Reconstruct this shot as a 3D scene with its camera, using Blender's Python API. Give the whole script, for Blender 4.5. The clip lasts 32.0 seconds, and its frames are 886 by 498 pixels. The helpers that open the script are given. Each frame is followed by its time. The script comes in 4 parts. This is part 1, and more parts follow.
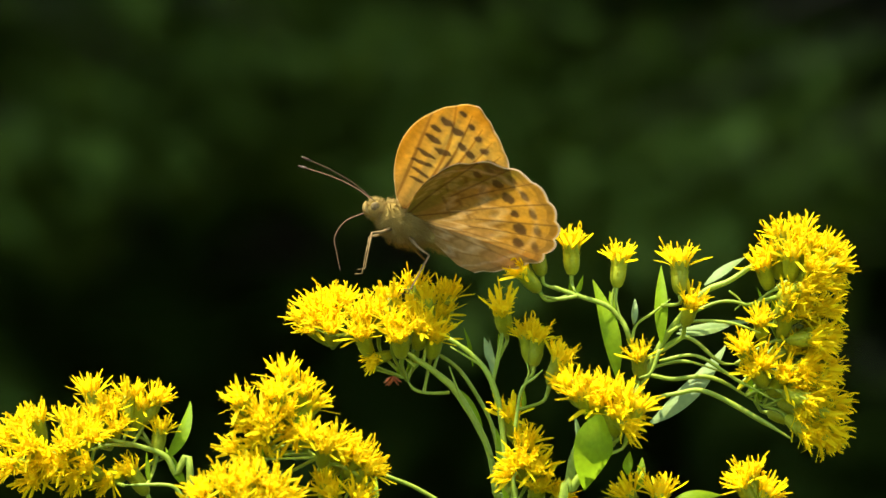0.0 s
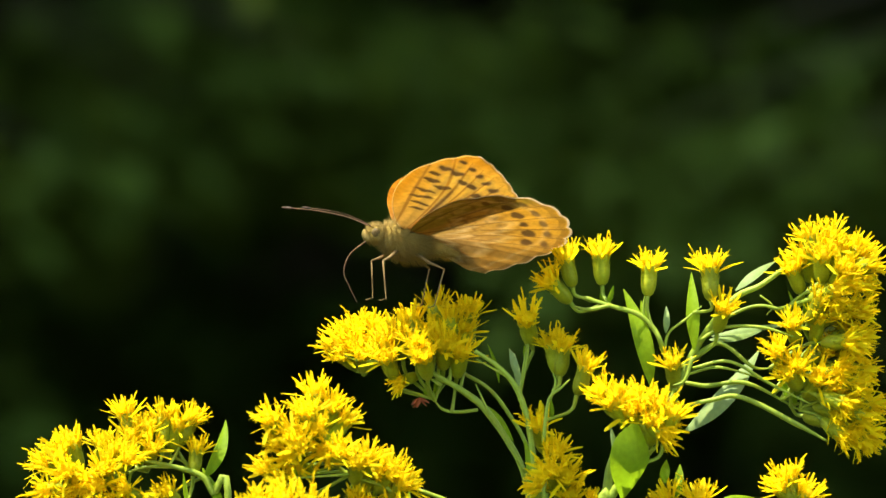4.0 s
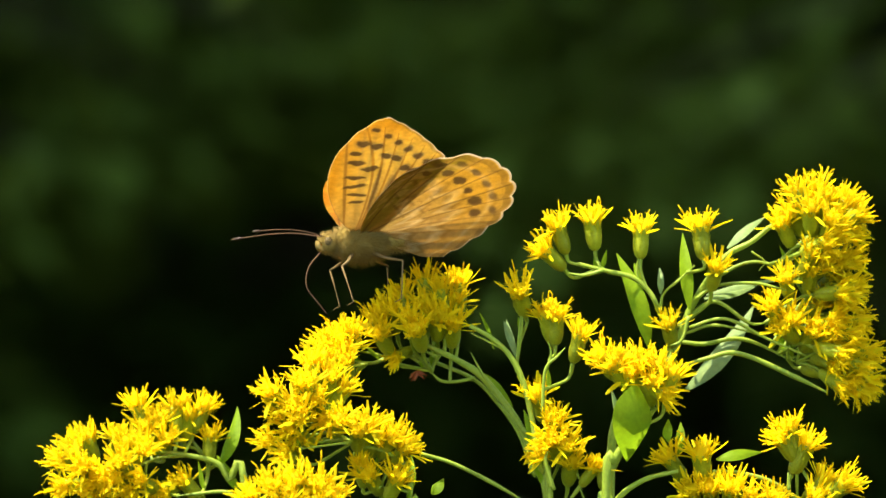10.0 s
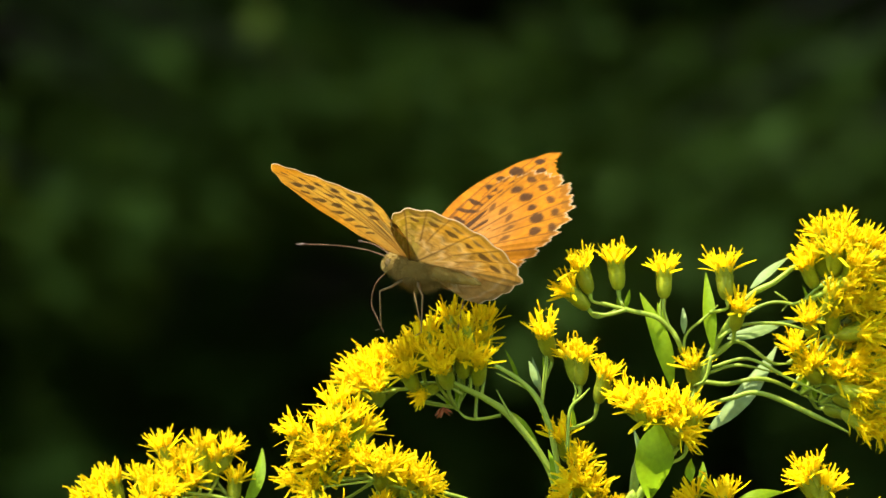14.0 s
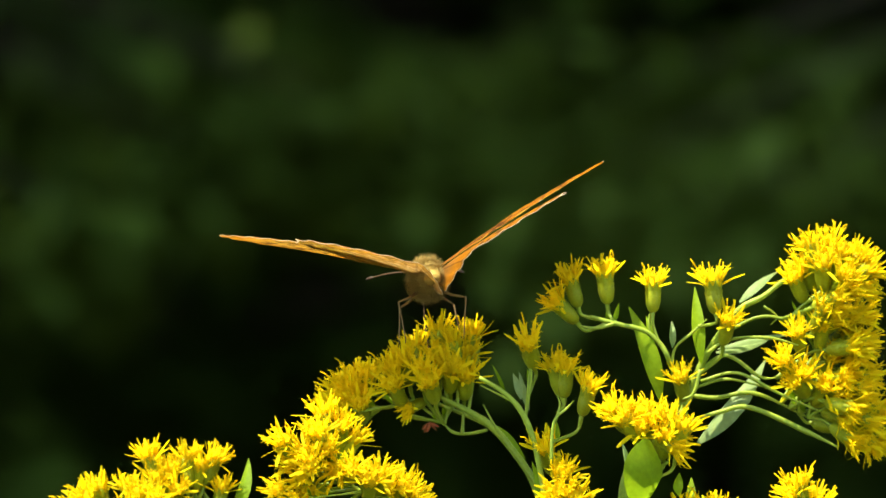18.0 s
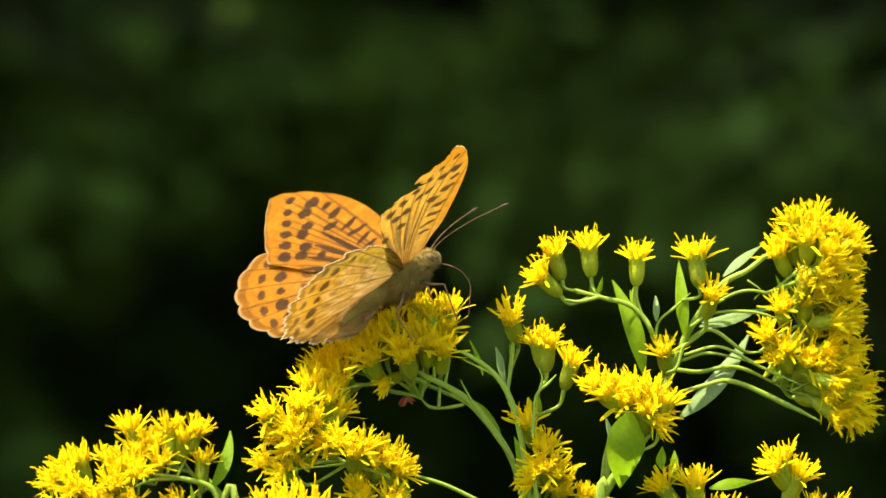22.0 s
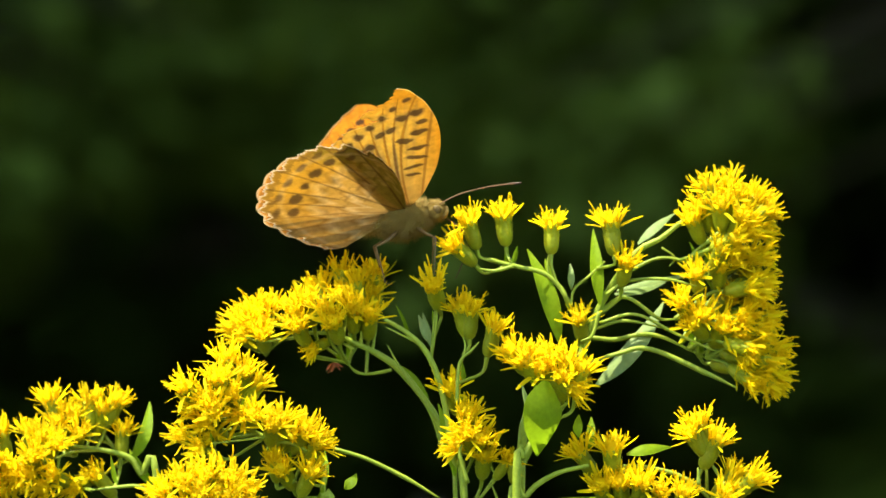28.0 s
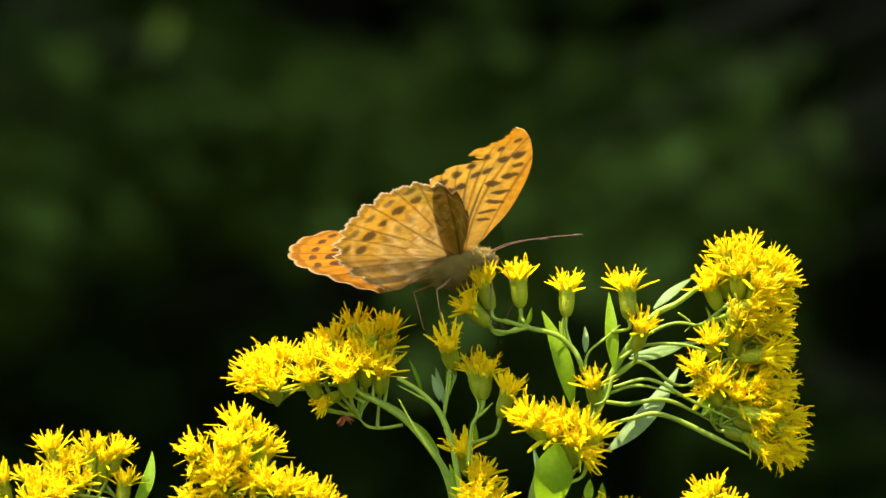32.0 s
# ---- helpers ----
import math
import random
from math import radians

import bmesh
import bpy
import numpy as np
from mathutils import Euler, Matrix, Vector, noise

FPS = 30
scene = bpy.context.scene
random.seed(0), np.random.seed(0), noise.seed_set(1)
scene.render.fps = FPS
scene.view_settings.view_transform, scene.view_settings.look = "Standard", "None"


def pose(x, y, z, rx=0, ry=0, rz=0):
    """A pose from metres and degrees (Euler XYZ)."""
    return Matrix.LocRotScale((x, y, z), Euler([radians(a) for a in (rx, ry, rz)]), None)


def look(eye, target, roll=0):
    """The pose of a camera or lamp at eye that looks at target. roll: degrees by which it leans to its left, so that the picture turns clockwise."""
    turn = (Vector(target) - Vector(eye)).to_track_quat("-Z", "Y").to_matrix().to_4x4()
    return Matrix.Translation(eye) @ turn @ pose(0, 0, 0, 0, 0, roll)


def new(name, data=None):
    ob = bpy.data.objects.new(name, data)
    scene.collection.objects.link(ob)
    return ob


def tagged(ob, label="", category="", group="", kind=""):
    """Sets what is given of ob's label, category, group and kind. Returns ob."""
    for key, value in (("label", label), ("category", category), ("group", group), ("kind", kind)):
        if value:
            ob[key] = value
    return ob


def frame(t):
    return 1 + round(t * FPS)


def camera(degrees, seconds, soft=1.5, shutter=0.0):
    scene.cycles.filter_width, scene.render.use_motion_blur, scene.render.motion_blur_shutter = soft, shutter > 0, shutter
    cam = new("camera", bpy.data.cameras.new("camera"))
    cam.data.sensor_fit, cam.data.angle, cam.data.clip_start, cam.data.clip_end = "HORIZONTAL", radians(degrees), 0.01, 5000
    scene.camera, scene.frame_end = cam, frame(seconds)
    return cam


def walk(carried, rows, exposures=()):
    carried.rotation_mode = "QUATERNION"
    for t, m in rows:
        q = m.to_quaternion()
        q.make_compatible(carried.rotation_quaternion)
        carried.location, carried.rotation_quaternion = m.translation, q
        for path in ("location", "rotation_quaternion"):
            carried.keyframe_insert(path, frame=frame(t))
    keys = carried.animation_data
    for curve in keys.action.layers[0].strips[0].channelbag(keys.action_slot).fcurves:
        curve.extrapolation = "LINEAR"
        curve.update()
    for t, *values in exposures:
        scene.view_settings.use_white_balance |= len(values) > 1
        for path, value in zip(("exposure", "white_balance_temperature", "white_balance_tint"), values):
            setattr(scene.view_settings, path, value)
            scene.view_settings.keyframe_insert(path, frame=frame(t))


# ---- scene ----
# ---- camera and its walk ----
# One plan: x to the right, y away from the camera, z up. The flowers stand round (0, 0, EYE_Z), the camera 1.5 m before them.
EYE_Z = 1.15
REACH = 1.5
MM = 0.001
cam = camera(5.984, 32.0, soft=1.5)
cam.data.dof.use_dof = True
cam.data.dof.focus_distance = 1.49
cam.data.dof.aperture_fstop = 29
walk(cam, [
    (0, look((0.00005, -1.4898, 1.15001), (0.00726, 0, 1.15202), 4.11)),
    (0.5, look((0.00004, -1.4933, 1.15001), (0.00953, 0, 1.15197), 3.51)),
    (1, look((0.00004, -1.4950, 1.15000), (0.01137, 0, 1.15140), 3.22)),
    (1.5, look((0.00009, -1.4893, 1.15001), (0.01249, 0, 1.15082), 2.94)),
    (2, look((0.00012, -1.4856, 1.15001), (0.01261, 0, 1.15071), 2.71)),
    (2.5, look((0.00009, -1.4882, 1.15001), (0.01142, 0, 1.15126), 2.31)),
    (3, look((0.00009, -1.4852, 1.15002), (0.00869, 0, 1.15234), 1.99)),
    (3.5, look((0.00003, -1.4926, 1.15002), (0.00540, 0, 1.15319), 2.14)),
    (4, look((0.00002, -1.4875, 1.15004), (0.00199, 0, 1.15432), 2.18)),
    (4.5, look((-0.00001, -1.4863, 1.15005), (-0.00059, 0, 1.15539), 2.01)),
    (6.5, look((-0.00002, -1.4909, 1.15000), (-0.00281, 0, 1.15014), 1.11)),
    (7, look((-0.00002, -1.4919, 1.15000), (-0.00331, 0, 1.14938), 0.87)),
    (7.5, look((-0.00001, -1.4949, 1.15000), (-0.00362, 0, 1.14964), 0.50)),
    (8, look((-0.00000, -1.4983, 1.15000), (-0.00347, 0, 1.15005), 0.26)),
    (8.5, look((-0.00000, -1.4985, 1.15000), (-0.00237, 0, 1.15005), 0.23)),
    (9, look((0.00000, -1.5000, 1.15000), (0.00000, 0, 1.15000), 0.00)),
    (9.5, look((-0.00000, -1.5016, 1.15000), (0.00242, 0, 1.14993), -0.45)),
    (10, look((-0.00001, -1.5038, 1.15000), (0.00317, 0, 1.14984), -1.10)),
    (10.5, look((-0.00001, -1.5108, 1.15000), (0.00081, 0, 1.14997), -1.77)),
    (11, look((0.00004, -1.5145, 1.14999), (-0.00369, 0, 1.15060), -1.88)),
    (11.5, look((0.00004, -1.5096, 1.14999), (-0.00701, 0, 1.15145), -1.38)),
    (12, look((0.00005, -1.5092, 1.14998), (-0.00777, 0, 1.15269), -1.43)),
    (12.5, look((0.00003, -1.5065, 1.14999), (-0.00614, 0, 1.15343), -1.29)),
    (13, look((0.00002, -1.5070, 1.14998), (-0.00369, 0, 1.15411), -1.07)),
    (13.5, look((0.00000, -1.5010, 1.15000), (-0.00210, 0, 1.15525), -0.94)),
    (14, look((0.00000, -1.5054, 1.14998), (-0.00091, 0, 1.15678), -0.83)),
    (14.5, look((-0.00000, -1.5062, 1.14997), (0.00053, 0, 1.15780), -1.02)),
    (16.5, look((-0.00000, -1.5030, 1.14998), (0.00140, 0, 1.15955), -0.47)),
    (17, look((-0.00000, -1.5029, 1.14998), (0.00131, 0, 1.15926), -0.42)),
    (17.5, look((-0.00000, -1.5001, 1.15000), (0.00164, 0, 1.15884), -0.40)),
    (18, look((-0.00000, -1.5061, 1.14996), (0.00104, 0, 1.15909), -0.64)),
    (18.5, look((0.00000, -1.5046, 1.14997), (-0.00093, 0, 1.15999), -0.55)),
    (19, look((0.00001, -1.5033, 1.14998), (-0.00380, 0, 1.16092), -0.28)),
    (19.5, look((0.00001, -1.5017, 1.14999), (-0.00588, 0, 1.16103), -0.07)),
    (20, look((0.00001, -1.5017, 1.14999), (-0.00650, 0, 1.16004), 0.10)),
    (20.5, look((-0.00000, -1.4992, 1.15000), (-0.00511, 0, 1.15809), 0.25)),
    (21, look((-0.00000, -1.4995, 1.15000), (-0.00205, 0, 1.15610), 0.29)),
    (21.5, look((-0.00001, -1.5047, 1.14999), (0.00170, 0, 1.15455), 0.06)),
    (22, look((-0.00002, -1.5061, 1.14998), (0.00385, 0, 1.15420), -0.36)),
    (22.5, look((-0.00001, -1.5043, 1.14999), (0.00373, 0, 1.15450), -0.43)),
    (23, look((-0.00000, -1.5009, 1.15000), (0.00224, 0, 1.15512), 0.01)),
    (23.5, look((0.00001, -1.4950, 1.15002), (0.00149, 0, 1.15588), 0.12)),
    (24, look((-0.00001, -1.5050, 1.14998), (0.00312, 0, 1.15544), 0.25)),
    (24.5, look((-0.00000, -1.5004, 1.15000), (0.00672, 0, 1.15402), 0.27)),
    (25, look((-0.00002, -1.5034, 1.14999), (0.00980, 0, 1.15276), 0.03)),
    (25.5, look((-0.00004, -1.5059, 1.14999), (0.01124, 0, 1.15267), -0.41)),
    (27.5, look((-0.00012, -1.5111, 1.15001), (0.01614, 0, 1.14910), -0.64)),
    (28, look((-0.00013, -1.5104, 1.15001), (0.01890, 0, 1.14875), -0.99)),
    (28.5, look((-0.00018, -1.5145, 1.14999), (0.01893, 0, 1.15155), -1.33)),
    (29, look((-0.00007, -1.5063, 1.14998), (0.01691, 0, 1.15471), -0.60)),
    (29.5, look((0.00003, -1.4974, 1.15001), (0.01577, 0, 1.15623), -0.49)),
    (30, look((0.00002, -1.4985, 1.15001), (0.01608, 0, 1.15595), -0.35)),
    (30.5, look((-0.00016, -1.5142, 1.14994), (0.01636, 0, 1.15626), -0.58)),
    (31, look((-0.00002, -1.5021, 1.14999), (0.01558, 0, 1.15752), -0.30)),
    (31.5, look((0.00008, -1.4924, 1.15004), (0.01508, 0, 1.15882), 0.17)),
    (32, look((0.00007, -1.4937, 1.15004), (0.01642, 0, 1.15925), 0.37))])

# ---- world, sun, exposure ----
SUN_WAY = Vector((-0.30, -0.16, 0.94)).normalized()     # towards the sun
world = bpy.data.worlds.new("sky")
world.use_nodes = True
scene.world = world
wn = world.node_tree
sky = wn.nodes.new("ShaderNodeTexSky")
sky.sky_type = "NISHITA"
sky.sun_disc = False
sky.sun_elevation = math.asin(SUN_WAY.z)
sky.sun_rotation = math.atan2(SUN_WAY.x, SUN_WAY.y)
wn.links.new(sky.outputs[0], wn.nodes["Background"].inputs[0])
wn.nodes["Background"].inputs[1].default_value = 0.15
sun = new("sun", bpy.data.lights.new("sun", "SUN"))
sun.data.energy, sun.data.angle, sun.data.color = 4.1, radians(0.53), (1.0, 0.94, 0.82)
sun.matrix_world = look(SUN_WAY * 30, (0, 0, 0))
scene.view_settings.exposure = 1.87


# ---- materials ----
def material(name):
    m = bpy.data.materials.new(name)
    m.use_nodes = True
    m.node_tree.nodes.clear()
    return m, m.node_tree.nodes, m.node_tree.links


def node(nodes, kind, **values):
    n = nodes.new(kind)
    for key, value in values.items():
        n.inputs[key.replace("_", " ")].default_value = value
    return n


def rgb(c):
    return (c[0], c[1], c[2], 1.0)


def mixed(nodes, links, fac, a, b, how="MIX"):
    n = nodes.new("ShaderNodeMix")
    n.data_type, n.blend_type = "RGBA", how
    for slot, value in ((0, fac), (6, a), (7, b)):
        if isinstance(value, (tuple, float, int)):
            n.inputs[slot].default_value = value
        else:
            links.new(value, n.inputs[slot])
    return n.outputs[2]


def organic(name, dark, light, scale, through_share=0.35, rough=0.5, bump=0.3, spread=0.25, tint=None, gloss=0.3, attribute="", sheer=0.0, shared=False):
    """A plant or insect surface: two scales of variation, relief, and light that passes through it."""
    m, nodes, links = material(name)
    where = nodes.new("ShaderNodeTexCoord")
    coarse = node(nodes, "ShaderNodeTexNoise", Scale=scale, Detail=4.0, Roughness=0.6)
    fine = node(nodes, "ShaderNodeTexNoise", Scale=scale * 9, Detail=3.0)
    links.new(where.outputs["Object"], coarse.inputs["Vector"])
    links.new(where.outputs["Object"], fine.inputs["Vector"])
    info = nodes.new("ShaderNodeObjectInfo")
    colour = mixed(nodes, links, coarse.outputs["Fac"], rgb(dark), rgb(light))
    if attribute:
        paint = nodes.new("ShaderNodeAttribute")
        paint.attribute_name = attribute
        colour = mixed(nodes, links, 1.0, paint.outputs["Color"], colour, "MULTIPLY")
    shade = nodes.new("ShaderNodeHueSaturation")
    span = node(nodes, "ShaderNodeMapRange", To_Min=1 - spread, To_Max=1 + spread * 0.6)
    links.new(info.outputs["Random"], span.inputs["Value"])
    links.new(span.outputs["Result"], shade.inputs["Value"])
    links.new(colour, shade.inputs["Color"])
    grain = mixed(nodes, links, 0.25, shade.outputs["Color"], fine.outputs["Fac"], "OVERLAY")
    body = node(nodes, "ShaderNodeBsdfPrincipled", Roughness=rough)
    body.inputs["Specular IOR Level"].default_value = gloss
    links.new(grain, body.inputs["Base Color"])
    relief = node(nodes, "ShaderNodeBump", Strength=bump, Distance=0.0002)
    links.new(fine.outputs["Fac"], relief.inputs["Height"])
    links.new(relief.outputs["Normal"], body.inputs["Normal"])
    glow = nodes.new("ShaderNodeBsdfTranslucent")
    if tint:
        links.new(mixed(nodes, links, 1.0, grain, rgb(tint), "MULTIPLY"), glow.inputs["Color"])
    else:
        if shared:
            # each of the two faces of a wing holds half of its pigment
            half = node(nodes, "ShaderNodeGamma", Gamma=0.5)
            links.new(grain, half.inputs["Color"])
            links.new(half.outputs["Color"], glow.inputs["Color"])
        else:
            links.new(grain, glow.inputs["Color"])
    both = nodes.new("ShaderNodeMixShader")
    both.inputs[0].default_value = through_share
    links.new(body.outputs[0], both.inputs[1])
    links.new(glow.outputs[0], both.inputs[2])
    end = nodes.new("ShaderNodeOutputMaterial")
    if sheer:
        clear = nodes.new("ShaderNodeBsdfTransparent")
        gauze = nodes.new("ShaderNodeMixShader")
        gauze.inputs[0].default_value = sheer
        links.new(both.outputs[0], gauze.inputs[1])
        links.new(clear.outputs[0], gauze.inputs[2])
        links.new(gauze.outputs[0], end.inputs["Surface"])
    else:
        links.new(both.outputs[0], end.inputs["Surface"])
    return m


RAY = organic("ray_yellow", (0.88, 0.70, 0.004), (0.95, 0.78, 0.006), 300, 0.66, 0.7, 0.15, 0.12, gloss=0.1)
DISC = organic("disc_yellow", (0.88, 0.655, 0.003), (0.95, 0.76, 0.005), 400, 0.66, 0.7, 0.15, 0.14, gloss=0.1)
CUP = organic("bract_green", (0.27, 0.34, 0.008), (0.50, 0.50, 0.014), 350, 0.42, 0.5, 0.4, 0.2)
STEM = organic("stem_green", (0.21, 0.31, 0.016), (0.40, 0.48, 0.04), 180, 0.3, 0.5, 0.5, 0.1)
LEAF = organic("leaf_green", (0.17, 0.30, 0.006), (0.31, 0.45, 0.011), 120, 0.66, 0.55, 0.3, 0.15, gloss=0.12)
PALE_LEAF = organic("leaf_underside", (0.19, 0.28, 0.06), (0.31, 0.41, 0.12), 120, 0.45, 0.6, 0.3, 0.1)
WITHERED = organic("withered_brown", (0.16, 0.035, 0.006), (0.34, 0.09, 0.016), 300, 0.3, 0.7, 0.4, 0.1)
WING_TOP = organic("wing_upper", (0.52, 0.44, 0.34), (1.0, 1.0, 0.95), 300, 0.58, 0.7, 0.25, 0.0, attribute="pattern", gloss=0.08, shared=True)
WING_LOW = organic("wing_under", (0.52, 0.46, 0.34), (1.0, 1.0, 0.95), 300, 0.62, 0.6, 0.25, 0.0, attribute="pattern", gloss=0.25, sheer=0.02, shared=True)
FUR = organic("body_fur", (0.25, 0.165, 0.035), (0.47, 0.335, 0.10), 500, 0.4, 0.8, 0.4, 0.1, gloss=0.05)
SKIN = organic("body_scales", (0.20, 0.13, 0.022), (0.38, 0.26, 0.06), 600, 0.05, 0.8, 0.6, 0.0, gloss=0.05)
EYE = organic("eye_brown", (0.07, 0.046, 0.012), (0.15, 0.10, 0.03), 900, 0.0, 0.5, 0.2, 0.0, gloss=0.15)
LIMB = organic("leg_buff", (0.12, 0.075, 0.025), (0.26, 0.175, 0.07), 700, 0.1, 0.7, 0.3, 0.0, gloss=0.05)
FEELER = organic("antenna_brown", (0.05, 0.026, 0.014), (0.20, 0.115, 0.055), 900, 0.0, 0.8, 0.3, 0.0, gloss=0.05)
CLUB = organic("antenna_club", (0.02, 0.015, 0.01), (0.10, 0.05, 0.02), 900, 0.0, 0.5, 0.2, 0.0)
BARK = organic("bark", (0.02, 0.017, 0.008), (0.06, 0.05, 0.025), 14, 0.0, 0.9, 0.8, 0.1, gloss=0.1)
# Bough leaves: the shrub leaf's settings in a lighter colour, so boughs look lit.
LIT_BOUGH_LEAF = organic("lit_bough_leaf", (0.068, 0.118, 0.013), (0.14, 0.205, 0.025), 6, 0.35, 0.6, 0.3, 0.1, gloss=0.08)
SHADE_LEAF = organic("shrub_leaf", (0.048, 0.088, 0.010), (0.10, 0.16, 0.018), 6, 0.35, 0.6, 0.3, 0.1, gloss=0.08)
EARTH = organic("earth_and_litter", (0.018, 0.020, 0.008), (0.045, 0.045, 0.018), 6, 0.0, 0.95, 1.0, 0.0)
GRASS = organic("grass", (0.04, 0.075, 0.012), (0.10, 0.15, 0.025), 5, 0.25, 0.6, 0.3, 0.0, gloss=0.1)


# ---- building helpers ----
def spot(u, v, depth=0.0):
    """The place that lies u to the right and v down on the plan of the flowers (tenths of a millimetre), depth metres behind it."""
    k = 1 + depth / REACH
    return Vector(((u - 784) * 1e-4 * k, depth, EYE_Z + (441 - v) * 1e-4 * k))


def finish(name, bm, mats):
    me = bpy.data.meshes.new(name)
    bm.to_mesh(me)
    bm.free()
    for m in mats if isinstance(mats, (list, tuple)) else [mats]:
        me.materials.append(m)
    me.polygons.foreach_set("use_smooth", [True] * len(me.polygons))
    return me


def part(name, shape, mats, parent, label="", m=None):
    """Links a bmesh, or a mesh that is shared, as one part of a thing."""
    me = finish(name, shape, mats) if isinstance(shape, bmesh.types.BMesh) else shape
    ob = new(name, me)
    ob.parent = parent
    if m is not None:
        ob.matrix_basis = m
    return tagged(ob, label)


def thing(name, place, label, category, group="", kind=""):
    ob = new(name)
    ob.location = place
    ob.empty_display_size = 0.01
    return tagged(ob, label, category, group, kind)


def glide(points, steps):
    """A smooth line through points (Catmull-Rom)."""
    out = []
    ps = [points[0] * 2 - points[1], *points, points[-1] * 2 - points[-2]]
    for i in range(1, len(ps) - 2):
        a, b, c, d = ps[i - 1:i + 3]
        for k in range(steps):
            t = k / steps
            out.append(0.5 * (2 * b + (c - a) * t + (2 * a - 5 * b + 4 * c - d) * t * t + (3 * b - a - 3 * c + d) * t ** 3))
    out.append(points[-1].copy())
    return out


def tube(bm, line, radii, sides=8, wobble=0.0):
    """Sweeps a round section along a line of points and closes its ends."""
    rings = []
    n = len(line)
    side = None
    for i, p in enumerate(line):
        way = (line[min(i + 1, n - 1)] - line[max(i - 1, 0)]).normalized()
        if side is None:
            side = way.orthogonal().normalized()
        side = (side - way * side.dot(way)).normalized()
        up = way.cross(side)
        f = i / (n - 1) * (len(radii) - 1)
        j = min(int(f), len(radii) - 2) if len(radii) > 1 else 0
        r = radii[j] + (radii[min(j + 1, len(radii) - 1)] - radii[j]) * (f - j)
        ring = []
        for k in range(sides):
            a = 2 * math.pi * k / sides
            q = r * (1 + wobble * random.uniform(-1, 1))
            ring.append(bm.verts.new(p + (side * math.cos(a) + up * math.sin(a)) * q))
        rings.append(ring)
    for a, b in zip(rings, rings[1:]):
        for k in range(sides):
            bm.faces.new((a[k], a[(k + 1) % sides], b[(k + 1) % sides], b[k]))
    bm.faces.new(rings[0][::-1])
    bm.faces.new(rings[-1])


def turned(bm, profile, sides, dent=0.0):
    """A body of revolution about z from (radius, height) pairs."""
    rings = [[bm.verts.new((r * math.cos(2 * math.pi * k / sides) * (1 + dent * (k % 2)), r * math.sin(2 * math.pi * k / sides) * (1 + dent * (k % 2)), z)) for k in range(sides)] for r, z in profile]
    for a, b in zip(rings, rings[1:]):
        for k in range(sides):
            bm.faces.new((a[k], a[(k + 1) % sides], b[(k + 1) % sides], b[k]))
    bm.faces.new(rings[0][::-1])
    bm.faces.new(rings[-1])


def strap(bm, line, widths, across, fold=0.25):
    """A thin folded blade (petal or leaf) along a line; across: the direction of its width."""
    n = len(line)
    rows = []
    for i, p in enumerate(line):
        way = (line[min(i + 1, n - 1)] - line[max(i - 1, 0)]).normalized()
        s = (across - way * across.dot(way)).normalized()
        up = s.cross(way)
        f = i / (n - 1) * (len(widths) - 1)
        j = min(int(f), len(widths) - 2)
        w = (widths[j] + (widths[j + 1] - widths[j]) * (f - j)) / 2
        rows.append([bm.verts.new(p + s * w * x + up * w * fold * abs(x)) for x in (-1, -0.5, 0, 0.5, 1)])
    for a, b in zip(rows, rows[1:]):
        for k in range(4):
            bm.faces.new((a[k], a[k + 1], b[k + 1], b[k]))


# ---- goldenrod flower heads ----
def cup_mesh():
    """The green cup of a flower head: a vase of overlapping narrow bracts."""
    bm = bmesh.new()
    turned(bm, [(0.45 * MM, 0), (0.95 * MM, 0.5 * MM), (1.25 * MM, 1.5 * MM), (1.32 * MM, 2.7 * MM), (1.2 * MM, 4.0 * MM), (1.35 * MM, 5.0 * MM)], 12)
    for ring, (count, z0, size) in enumerate(((6, 0.3, 2.2), (7, 1.2, 2.5), (8, 2.2, 2.7))):
        for k in range(count):
            a = 2 * math.pi * (k + ring * 0.4) / count + random.uniform(-0.15, 0.15)
            out = Vector((math.cos(a), math.sin(a), 0))
            across = Vector((-math.sin(a), math.cos(a), 0))
            z = z0 * MM
            line = [out * (0.85 + 0.3 * t ** 0.6 + (0.28 + 0.1 * ring) * t) * MM + Vector((0, 0, z + size * t * MM)) for t in (0, 0.35, 0.7, 1)]
            strap(bm, line, [0.7 * MM, 1.0 * MM, 0.75 * MM, 0.12 * MM], across, -0.3)
    return finish("involucre", bm, CUP)


def ray_mesh(count):
    """The strap-like outer florets: narrow, well apart, some upright and some bent far out."""
    bm = bmesh.new()
    for k in range(count):
        a = 2 * math.pi * k / count + random.uniform(-0.28, 0.28)
        out = Vector((math.cos(a), math.sin(a), 0))
        across = Vector((-math.sin(a), math.cos(a), 0))
        long = random.uniform(2.5, 3.9) * MM
        rise = radians(random.choice((random.uniform(14, 40), random.uniform(38, 66), random.uniform(52, 82))))
        bend = random.uniform(-0.55, 0.25)
        twist = random.uniform(-0.6, 0.6)
        line = [out * 0.75 * MM + Vector((0, 0, 4.0 * MM))]
        for s in range(1, 7):
            t = s / 6
            e = rise + bend * t + (0.5 - t) * 0.8 * (1 - t)
            line.append(line[-1] + (out * math.cos(e) + Vector((0, 0, math.sin(e)))) * ((1.0 * MM + long) / 6))
        w = random.uniform(0.46, 0.70) * MM
        strap(bm, line, [0.35 * MM, 0.42 * MM, w * 0.9, w, w, w * 0.86, w * 0.4], (across + Vector((0, 0, twist))).normalized(), 0.28)
    return finish("floret_ring", bm, RAY)


